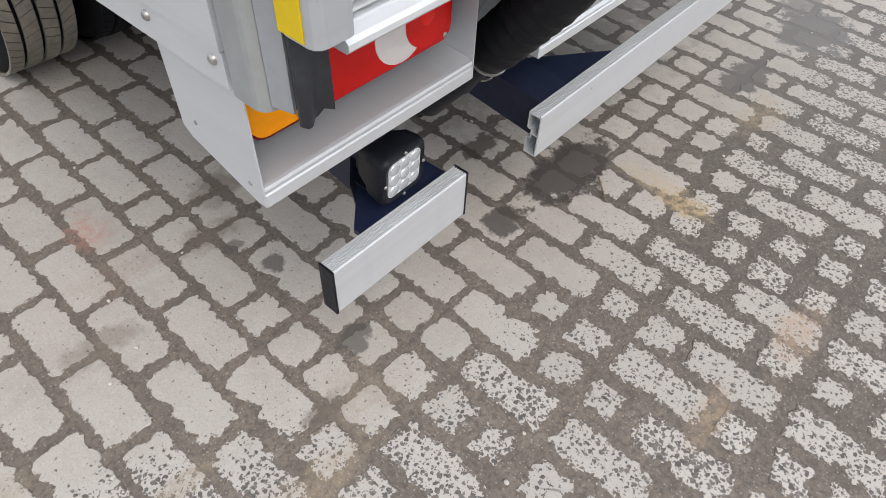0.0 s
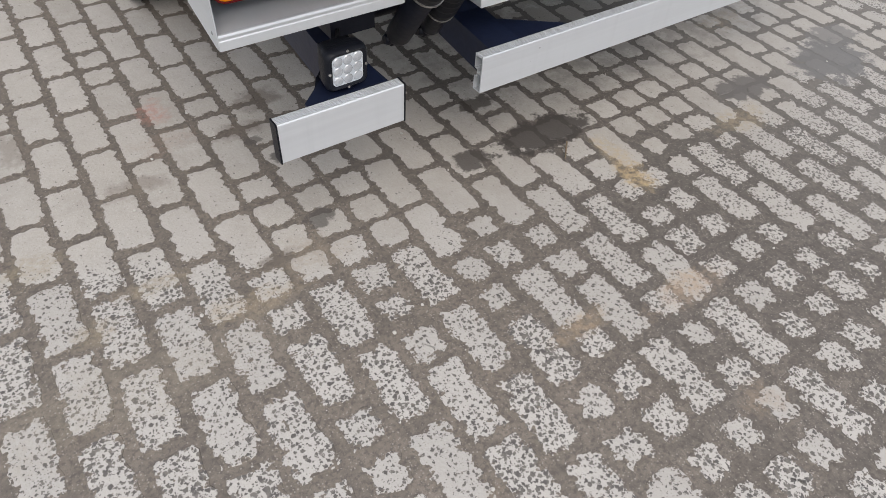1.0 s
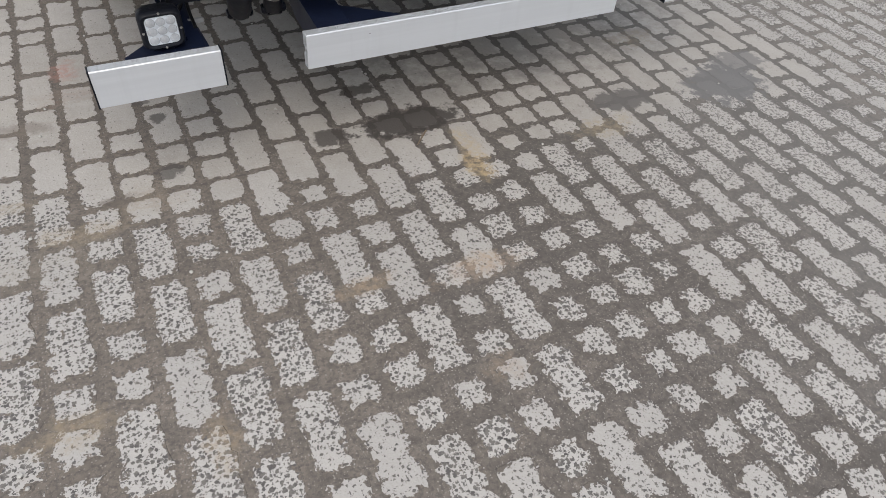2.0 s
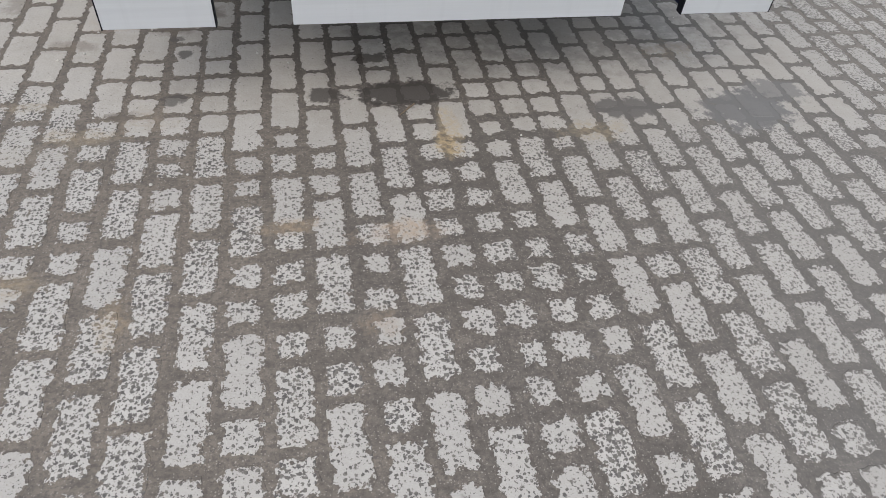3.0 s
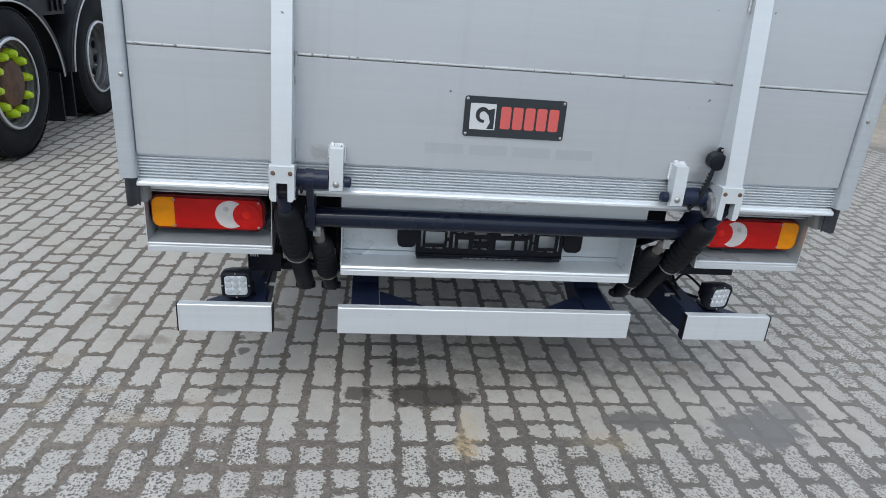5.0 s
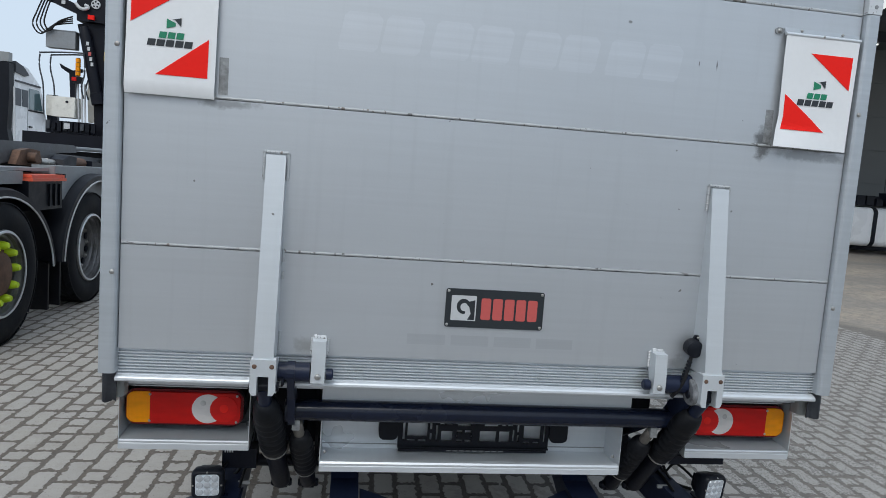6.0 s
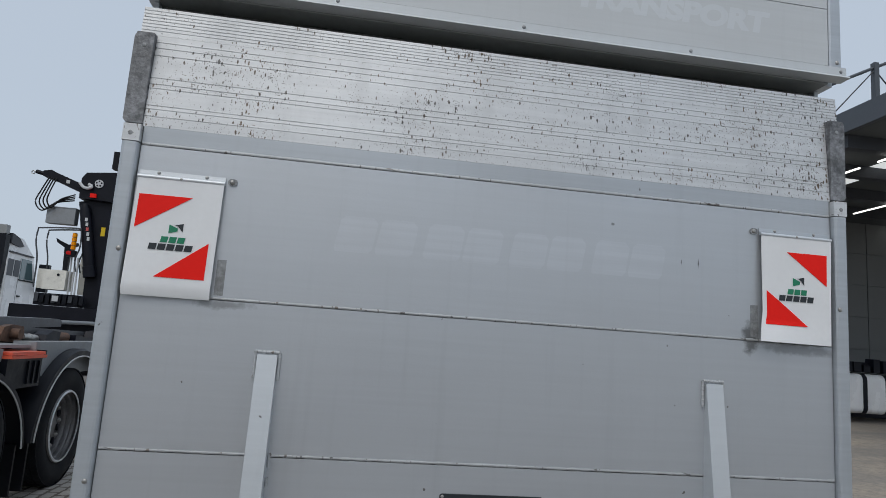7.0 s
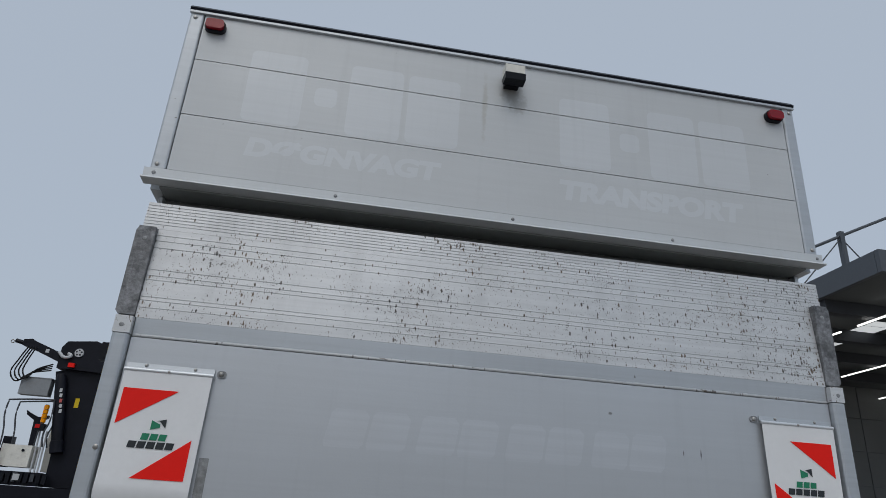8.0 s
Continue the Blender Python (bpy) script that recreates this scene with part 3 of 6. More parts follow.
def flat(outline, y):
    """A flat printed or faded shape on a wall, cut where the boards meet."""
    bm = bmesh.new()
    bm.faces.new([bm.verts.new((u, y, v)) for u, v in outline])
    return bm


def holed(x0, x1, z0, z1, y0, y1, holes):
    """A plate with rectangular holes, given in shares of its width and height from the top."""
    us, vs = sorted({0, 1} | {h[i] for h in holes for i in (0, 1)}), sorted({0, 1} | {h[i] for h in holes for i in (2, 3)})
    solid = {}
    for i in range(len(us) - 1):
        for j in range(len(vs) - 1):
            u, v = (us[i] + us[i + 1]) / 2, (vs[j] + vs[j + 1]) / 2
            solid[i, j] = not any(h[0] < u < h[1] and h[2] < v < h[3] for h in holes)
    bm, at = bmesh.new(), {}
    def vert(i, j, k):
        if (i, j, k) not in at:
            at[i, j, k] = bm.verts.new((x0 + us[i] * (x1 - x0), (y0, y1)[k], z1 - vs[j] * (z1 - z0)))
        return at[i, j, k]
    for (i, j), full in solid.items():
        if not full:
            continue
        for k in (0, 1):
            bm.faces.new([vert(a, b, k) for a, b in ((i, j), (i + 1, j), (i + 1, j + 1), (i, j + 1))])
        for di, dj, a, b in ((-1, 0, (i, j), (i, j + 1)), (1, 0, (i + 1, j), (i + 1, j + 1)), (0, -1, (i, j), (i + 1, j)), (0, 1, (i, j + 1), (i + 1, j + 1))):
            if not solid.get((i + di, j + dj), False):
                bm.faces.new((vert(*a, 0), vert(*b, 0), vert(*b, 1), vert(*a, 1)))
    return bm


# ---- the box truck with its tail lift ----
truck = thing("box_truck", "grey-white box truck with a closed aluminium tail lift", "truck", (-0.033, 0, 0))
YP = -0.13  # outer face of the closed platform
BAR_Y = -0.005  # front of the underrun bars


def cargo_box():
    body = part("cargo_box", slab(-1.171, 1.171, 0.0, 6.15, 0.86, 0.98), M_WHITE, truck, "plain white box body")
    part("front_wall", slab(-1.171, 1.171, 6.16, 6.2, 0.86, 3.4), M_WHITE, body)
    for s in (-1, 1):
        a, b = sorted((s * 1.172, s * 1.186))
        part("side_wall", slab(a, b, -0.01, 6.2, 0.86, 2.682), M_WHITE, body)
        a, b = sorted((s * 1.172, s * 1.204))
        part("upper_side_wall", slab(a, b, -0.06, 6.2, 2.684, 3.4), M_WHITE, body)
    part("door_buffer", slab(-1.244, -1.187, 0.0, 0.03, 2.12, 2.175), M_PLASTIC, body, "", False, 0.004)
    part("roof", slab(-1.204, 1.204, -0.09, 6.2, 3.402, 3.425), M_WHITE, body)
    part("inner_frame", slab(-1.16, 1.16, -0.03, 0.0, 0.985, 2.49), M_DARK, body, "dark rear frame behind the platform")
    # upper rear panel of three boards
    for low, high in ((2.7415, 2.9585), (2.9617, 3.1885), (3.1917, 3.396)):
        part("upper_panel", slab(-1.154, 1.154, -0.105, -0.075, low, high), M_BOX, body, "", False, 0.0012)
    for s in (-1, 1):
        a, b = sorted((s * 1.157, s * 1.207))
        part("corner_post", prism(bmesh.new(), rounded(a, b, -0.108, -0.062, 0.008, 3), lambda u, v, d: (u, v, 2.7385 + d), 0.6595), M_EDGE, body)
        for z in (2.755, 3.37):
            bolt(body, (s * 1.187, -0.108, z), (0, -1, 0), 0.008)
    rail = [(-0.09, 2.738), (-0.11, 2.738), (-0.11, 2.704), (-0.126, 2.7), (-0.13, 2.693), (-0.08, 2.6905)]
    part("lower_rail", along_x(rail, -1.222, 1.222), M_RAIL, body, "dull aluminium rail under the upper panel")
    for x in (-1.19, -0.6, 0.02, 0.62, 1.2):
        bolt(body, (x, -0.11, 2.721), (0, -1, 0), 0.0065, 0.004, "bolt", M_GALV)
    part("roof_edge", along_x([(-0.112, 3.398), (-0.117, 3.408), (-0.102, 3.426), (-0.06, 3.43), (-0.06, 3.4)], -1.21, 1.21), M_BLACK, body, "black roof edge trim")
    part("roof_trim", along_x([(-0.109, 3.386), (-0.115, 3.388), (-0.115, 3.397), (-0.09, 3.397)], -1.208, 1.208), M_EDGE, body)
    for s in (-1, 1):
        x = s * 1.108
        part("lamp_base", along_y(rounded(x - 0.037, x + 0.037, 3.31, 3.358, 0.02), -0.124, -0.106), M_PLASTIC, body)
        part("marker_lamp", along_y(rounded(x - 0.032, x + 0.032, 3.315, 3.354, 0.014), -0.138, -0.124), M_LMARK, body, "dark red marker lamp", True, 0.008)
    part("camera_bracket", slab(-0.028, 0.028, -0.128, -0.106, 3.27, 3.325), M_PLASTIC, body)
    part("reversing_camera", along_x([(-0.128, 3.338), (-0.176, 3.335), (-0.184, 3.328), (-0.184, 3.292), (-0.128, 3.292)], -0.037, 0.037), M_CREAM, body, "small cream and black reversing camera", False, 0.005)
    part("camera_window", along_x([(-0.126, 3.291), (-0.187, 3.291), (-0.19, 3.287), (-0.186, 3.262), (-0.145, 3.26)], -0.039, 0.039), M_PLASTIC, body, "", False)
    hood = turned(bmesh.new(), (0.02, -0.15, 3.336), (0.02, -0.15, 3.348), [(0, 0.016), (1, 0.012)], 14)
    part("camera_knob", hood, M_PLASTIC, body)
    # faded places where lettering was taken off, cut at the board joints
    def faded(outline):
        for low, high in ((2.744, 2.956), (2.964, 3.186), (3.194, 3.385)):
            bm = flat(outline, -0.1052)
            for z, up in ((low, -1), (high, 1)):
                bmesh.ops.bisect_plane(bm, geom=bm.verts[:] + bm.edges[:] + bm.faces[:], plane_co=(0, 0, z), plane_no=(0, 0, up), clear_outer=True)
            if bm.faces:
                part("faded_patch", bm, M_GHOST, body, "paler patch left by a removed mark")
            else:
                bm.free()
    for x0 in (-0.962, 0.197):
        for u0, u1, z0, z1 in ((0.0, 0.2, 2.97, 3.27), (0.24, 0.32, 3.07, 3.15), (0.36, 0.555, 2.967, 3.27), (0.575, 0.77, 2.972, 3.265)):
            faded(rounded(x0 + u0, x0 + u1, z0, z1, 0.022, 4))
    letters("DØGNVAGT", -0.925, -0.244, -0.105, 2.83, 2.91, M_GHOST, body, 0.12, "pale ghost lettering", 0.052)
    letters("TRANSPORT", 0.194, 0.926, -0.105, 2.828, 2.912, M_GHOST, body, 0.12, "pale ghost lettering", 0.052)
    # gap over the platform, side posts and sills
    for s in (-1, 1):
        a, b = sorted((s * 1.128, s * 1.188))
        part("rear_post", prism(bmesh.new(), rounded(a, b, -0.072, -0.012, 0.016, 4), lambda u, v, d: (u, v, 0.818 + d), 1.77), M_POST, body, "grey rounded rear corner post")
        a, b = sorted((s * 1.166, s * 1.184))
        part("side_sill", slab(a, b, -0.01, 6.1, 0.815, 0.858), M_WHITE, body, "", False, 0.003)
        for y in (0.02, 0.14, 0.5, 0.9, 1.3):
            bolt(body, (s * 1.184, y - 0.012, 0.845), (s, 0, 0), 0.0065, 0.005)
    part("rear_beam", slab(-1.12, 1.12, -0.055, -0.02, 0.857, 0.884), M_WHITE, body, "", False, 0.003)
    part("rear_beam", slab(-0.53, 0.53, -0.02, 0.02, 0.79, 0.856), M_WHITE, body, "", False, 0.003)
    part("head_recess", slab(-1.171, 1.171, 0.02, 0.03, 2.5, 2.683), M_POST, body)
    part("head_soffit", slab(-1.171, 1.171, -0.0795, 0.0195, 2.684, 2.6903), M_POST, body)


def arch(cy, cz, ry, rz, lip, x0, x1, a0, a1, n=24):
    """A mudguard: an oval arc in y and z with a deep lip, swept across x."""
    bm, cols = bmesh.new(), []
    for k in range(n + 1):
        a = radians(a0 + (a1 - a0) * k / n)
        c, s = math.cos(a), math.sin(a)
        cols.append([bm.verts.new((x, cy + (ry + d) * c, cz + (rz + d) * s)) for x, d in ((x1 - 0.012, 0.0), (x1, 0.0), (x1, lip * 0.75), (x1 - 0.03, lip), (x0, lip), (x0, lip - 0.014), (x1 - 0.012, lip - 0.014))])
    for one, two in zip(cols, cols[1:]):
        for i in range(7):
            bm.faces.new((one[i], one[(i + 1) % 7], two[(i + 1) % 7], two[i]))
    bm.faces.new(cols[0])
    bm.faces.new(cols[-1])
    return bm


def unseen_front_end():
    """Unseen cab, side guards and wheels, added to keep light from under the box."""
    part("cab", along_x([(6.35, 0.5), (6.35, 2.75), (6.5, 2.85), (7.3, 2.8), (8.1, 1.75), (8.25, 1.3), (8.25, 0.4), (7.7, 0.35)], -1.05, 1.05), M_CAB, truck, "unseen white truck cab", False, 0.05)
    for s in (-1, 1):
        a, b = sorted((s * 1.13, s * 1.155))
        for z in (0.36, 0.53, 0.7):
            part("side_guard", slab(a, b, 2.35, 5.7, z, z + 0.15), M_BAR, truck, "unseen aluminium side guard", False, 0.006)
        part("mudguard", arch(1.72, 0.42, 0.5, 0.44, 0.02, s * 1.1 - 0.24 * (s > 0), s * 1.1 + 0.24 * (s < 0), 15, 165), M_PLASTIC, truck, "black mudguard", True)
        tread_wheel(truck, "unseen front wheel", (s * 0.95, 7.2, 0.42), 0.42, 0.215, s, M_TYRE, M_GREY, None, 60)
        part("mud_flap", slab(min(s * 0.6, s * 1.08), max(s * 0.6, s * 1.08), 2.25, 2.262, 0.2, 0.84), M_RUBBER, truck, "unseen black mud flap")


def tail_lift():
    deck = part("platform", slab(-1.127, 1.127, YP + 0.041, -0.078, 0.9, 2.6), M_EDGE, truck, "closed tail lift platform of welded aluminium panels")
    for low, high in ((0.988, 1.2965), (1.3035, 1.7305), (1.7375, 2.1705)):
        part("panel", slab(-1.126, 1.126, YP, YP + 0.019, low, high), M_PANEL, deck)
    for z in (1.301, 1.735, 2.175):
        part("weld_seam", bead(-1.125, 1.125, YP + 0.002, z + 0.0016, 0.0048, 0.0012), M_SEAM, deck, "rough weld seam")
    # ribbed lower edge
    out = [(YP + 0.04, 0.986), (YP + 0.02, 0.986)]
    for k in range(8):
        z = 0.982 - 0.0094 * k
        out += [(YP + 0.022, z), (YP + 0.022, z - 0.0048), (YP + 0.008, z - 0.0056), (YP + 0.008, z - 0.0084)]
    out += [(YP + 0.006, 0.908), (YP - 0.005, 0.904), (YP - 0.009, 0.9), (YP - 0.0095, 0.894), (YP - 0.006, 0.89), (YP + 0.04, 0.89)]
    part("ribbed_sill", along_x(out, -1.132, 1.132), M_SILL, deck, "bright ribbed aluminium lower edge")
    # ramp with grooves across its top
    def face(z):
        return YP + 0.002 + max(0.0, z - 2.24) * 0.07
    def ramp_piece(x, low, high, cuts, material=M_RAMP):
        out = [(-0.086, low), (face(low), low)]
        for z in cuts:
            out += [(face(z), z - 0.0014), (face(z) + 0.0016, z - 0.0006), (face(z) + 0.0016, z + 0.0006), (face(z), z + 0.0014)]
        out += [(face(high), high), (-0.086, high)]
        part("ramp", along_x(out, -x, x), material, deck, "chipped and scratched ramp edge with fine grooves")
    ramp_piece(1.126, 2.179, 2.23, (), M_EDGE)
    ramp_piece(1.131, 2.2305, 2.525, (2.262, 2.285, 2.297, 2.352, 2.366, 2.386, 2.46, 2.484, 2.503))
    ramp_piece(1.181, 2.5255, 2.618, (2.541, 2.552, 2.563, 2.574, 2.585, 2.596, 2.607))
    for s in (-1, 1):
        a, b = sorted((s * 1.1285, s * 1.177))
        part("edge_profile", prism(bmesh.new(), rounded(a, b, YP - 0.022, -0.1, 0.012, 3), lambda u, v, d: (u, v, 0.917 + d), 1.257), M_EDGE, deck, "grey side edge profile")
        for z in (1.225, 1.865):
            bolt(deck, (s * 1.141, YP - 0.022, z - 0.008), (0, -1, 0), 0.0075, 0.004)
        part("corner_block", slab(a, b, YP - 0.02, -0.082, 2.177, 2.228), M_RAMP, deck, "", False, 0.004)
        cap = [(s * u, v) for u, v in ((1.132, 2.236), (1.18, 2.236), (1.188, 2.246), (1.188, 2.505), (1.181, 2.522), (1.132, 2.522))]
        part("corner_cap", along_y(cap, YP - 0.004, -0.085), M_CAP, deck, "worn galvanised corner cap", False, 0.004)
        bolt(deck, (s * 1.155, YP - 0.02, 2.2), (0, -1, 0), 0.007, 0.002, "bolt", M_GALV)
        bolt(deck, (s * 1.158, YP - 0.004, 2.48), (0, -1, 0), 0.007, 0.002, "bolt", M_GALV)
        # yellow tape on the side face, rubber strip behind it
        a, b = sorted((s * 1.1772, s * 1.1785))
        part("yellow_tape", slab(a, b, YP - 0.007, -0.104, 0.92, 2.15), M_YELLOW, deck, "yellow reflective tape")
        # two worn rubber flaps that hang out from behind the edge profile, curled and torn at the hem
        rng = random.Random(5)
        for u0, u1, hem, bulge, back in ((1.175, 1.134 if s < 0 else 1.124, 0.092, 0.005, 0.0), (1.17, 1.15, 0.08, 0.003, 0.009)):
            bm, rows = bmesh.new(), []
            for k in range(9):
                f = k / 8
                row = []
                for i in range(9):
                    q = i / 8
                    z = 0.916 - hem * (1.04 if s < 0 else 1.0) * f * (1 + 0.03 * math.sin(5 * q) + (rng.uniform(-0.03, 0.03) if k == 8 else 0))
                    fold = 0.0045 * math.sin(2.2 * math.pi * q + 0.8 * f) * (0.4 + f)
                    y = -0.111 + back - bulge * math.sin(math.pi * q) + 0.003 * f * f - fold
                    row.append((bm.verts.new((s * (u0 + (u1 - u0) * q), y, z)), bm.verts.new((s * (u0 + (u1 - u0) * q), y + 0.0032, z))))
                rows.append(row)
            for k in range(8):
                for i in range(8):
                    for side in (0, 1):
                        bm.faces.new((rows[k][i][side], rows[k][i + 1][side], rows[k + 1][i + 1][side], rows[k + 1][i][side]))
            rim = [rows[0][i] for i in range(9)] + [rows[k][8] for k in range(1, 9)] + [rows[8][i] for i in range(7, -1, -1)] + [rows[k][0] for k in range(7, 0, -1)]
            for one, two in zip(rim, rim[1:] + rim[:1]):
                bm.faces.new((one[0], two[0], two[1], one[1]))
            part("rubber_strip", bm, M_FLAP, deck, "worn black rubber sealing strip", True)
        seal = [(s * u, v) for u, v in ((1.179, -0.0735), (1.172, -0.0985), (1.168, -0.0975), (1.174, -0.0735))]
        part("rubber_seal", prism(bmesh.new(), seal, lambda u, v, d: (u, v, 0.826 + d), 1.77), M_PALEGREY, deck, "grey rubber sealing strip")
        # tapered support beams welded to the panels
        x0, x1 = sorted((s * 0.667, s * 0.728))
        beam = [(YP + 0.0005, 1.585), (YP - 0.014, 1.585), (YP - 0.092, 1.008), (YP - 0.092, 0.99), (YP + 0.0005, 0.99)]
        part("support_beam", along_x(beam, x0 + 0.002, x1 - 0.002), M_BEAM, deck, "white tapered support beam", True, 0.009)
        shoe = bmesh.new()
        ripple = [(k / 22, (0.0052, 0.0042, 0.0058, 0.0045)[k % 4]) for k in range(23)]
        for xx in (x0 - 0.004, x1 + 0.004):
            turned(shoe, (xx, YP - 0.002, 1.512), (xx, YP - 0.002, 1.592), ripple, 8)
        turned(shoe, (x0 - 0.004, YP - 0.003, 1.593), (x1 + 0.004, YP - 0.003, 1.593), ripple, 8)
        part("weld_collar", shoe, M_SEAM, deck, "rough weld round the beam's top", True)
        for k, (z, n) in enumerate(((1.29, 0.02), (1.23, 0.012), (1.03, 0.03))):
            part("weld_bead", rod(bmesh.new(), (x1 + 0.003, YP - 0.001, z - n), (x1 + 0.003, YP - 0.001, z + n), 0.0042, 8), M_SEAM, deck)
        # forked hinge under each beam
        x0, x1 = sorted((s * 0.66, s * 0.733))
        claw = [(x0, 0.995), (x0, 0.9), (x0 + 0.007, 0.889), (x0 + 0.02, 0.889), (x0 + 0.02, 0.945), (x1 - 0.02, 0.945), (x1 - 0.02, 0.889), (x1 - 0.007, 0.889), (x1, 0.9), (x1, 0.995)]
        fork = along_y(claw, YP - 0.1, YP - 0.06)
        cheek = [(YP - 0.0598, 0.99), (YP - 0.02, 0.985), (YP - 0.012, 0.93), (YP - 0.022, 0.9), (YP - 0.045, 0.882), (YP - 0.0598, 0.884)]
        along_x(cheek, x0 + 0.001, x0 + 0.019, fork)
        along_x(cheek, x1 - 0.019, x1 - 0.001, fork)
        part("hinge_fork", fork, M_BEAM, deck, "cast aluminium hinge fork", False, 0.006)
        if s > 0:
            part("hinge_lobe", turned(bmesh.new(), (s * 0.6605, YP - 0.042, 0.922), (s * 0.646, YP - 0.042, 0.922), [(0, 0.043), (0.6, 0.043), (1, 0.036)], 24), M_CAP, deck, "rounded cast aluminium hinge lobe", True)
        bolt(deck, (s * 0.648, YP - 0.045, 0.915), (-s, 0, 0), 0.015, 0.009, "bolt", M_BLACK)
        part("weld_bead", bead(x0 + 0.002, x1 - 0.002, YP - 0.088, 0.995, 0.006, 0.002), M_RAMP, deck, "rough weld")
        for x in (x0 + 0.012, x1 - 0.012):
            bolt(deck, (x, YP - 0.1, 0.975), (0, -1, 0), 0.007, 0.004, "bolt", M_RUST)
        part("hinge_pin", rod(bmesh.new(), (x0 - 0.006, YP - 0.06, 0.905), (x1 + 0.006, YP - 0.06, 0.905), 0.014, 14), M_BLACK, deck, "", True)
        part("slot", slab(x0 + 0.02, x1 - 0.02, YP - 0.07, YP - 0.03, 0.9, 0.944), M_BLACK, deck)
        # short bracket with the pivot
        x0, x1 = sorted((s * 0.522, s * 0.563))
        lug = [(YP - 0.0005, 1.045), (YP - 0.046, 1.042), (YP - 0.05, 0.985), (YP - 0.052, 0.915), (YP - 0.03, 0.908), (YP - 0.0005, 0.99)]
        part("pivot_bracket", along_x(lug, x0, x1), M_BEAM, deck, "white welded pivot bracket", False, 0.005)
        for xx in (x0 - 0.003, x1 + 0.003):
            ripple = [(k / 20, 0.0048 if k % 2 else 0.0038) for k in range(21)]
            part("weld_bead", turned(bmesh.new(), (xx, YP - 0.006, 0.992), (xx, YP - 0.006, 1.044), ripple, 8), M_RAMP, deck)
        part("weld_bead", bead(x0 + 0.002, x1 - 0.002, YP - 0.012, 1.046, 0.009, 0.003), M_RAMP, deck, "rough weld")
        bolt(deck, ((x0 + x1) / 2, YP - 0.052, 0.935), (0, -1, 0), 0.01, 0.006)
        part("pivot_shaft", rod(bmesh.new(), (s * 0.567, YP - 0.02, 0.94), (s * 0.662, YP - 0.02, 0.94), 0.029, 16), M_NAVY, deck, "black pivot shaft", True)
        part("pivot_pin", turned(bmesh.new(), (s * 0.497, YP - 0.026, 0.937), (s * 0.5185, YP - 0.026, 0.937), [(0, 0.012), (0.2, 0.017), (1, 0.017)], 14), M_NAVY, deck, "", True)
    # sign plate
    sign = part("sign_plate", along_y(rounded(-0.165, 0.15, 1.095, 1.217, 0.008), YP - 0.004, YP), M_INK, truck, "black maker's plate with a pale square and red blocks", False)
    part("square", along_y(rounded(-0.147, -0.068, 1.117, 1.196, 0.003), YP - 0.0048, YP - 0.004), M_PALE, sign)
    curl = [(-0.09 + 0.022 * math.cos(a) - 0.018, 1.162 + 0.024 * math.sin(a)) for a in np.linspace(0.3, 5.0, 14)]
    curl += [(-0.09 + 0.012 * math.cos(a) - 0.016, 1.16 + 0.013 * math.sin(a)) for a in np.linspace(5.0, 0.3, 14)]
    part("mark", along_y(curl, YP - 0.0055, YP - 0.0048), M_INK, sign)
    part("mark", along_y([(-0.1, 1.175), (-0.072, 1.183), (-0.072, 1.12), (-0.094, 1.12), (-0.084, 1.14), (-0.09, 1.16)], YP - 0.0053, YP - 0.0048), M_INK, sign)
    for k in range(5):
        x = -0.052 + k * 0.0375
        part("red_block", along_y(rounded(x, x + 0.031, 1.122, 1.19, 0.006), YP - 0.0048, YP - 0.004), M_SALMON, sign)
    for x in (-0.157, 0.142):
        for z in (1.103, 1.209):
            bolt(sign, (x, YP - 0.004, z), (0, -1, 0), 0.005, 0.003)
    for k in range(8):
        x = -0.535 + k * 0.136 + (0.0 if k % 2 == 0 else -0.012)
        part("faded_bar", flat([(x, 1.907), (x + 0.1, 1.907), (x + 0.112, 1.92), (x + 0.125, 2.0), (x + 0.11, 2.018), (x + 0.025, 2.018), (x + 0.012, 2.005), (x - 0.004, 1.92)], YP - 0.0002), M_GHOST_DIM, deck, "faint paler bar left by removed lettering")
    for k in range(4):
        x = -0.278 + k * 0.138
        part("faded_bar", flat([(x, 1.035), (x + 0.12, 1.035), (x + 0.12, 1.068), (x, 1.068)], YP - 0.0002), M_GHOST_DARK, deck, "faint darker bar left by removed lettering")


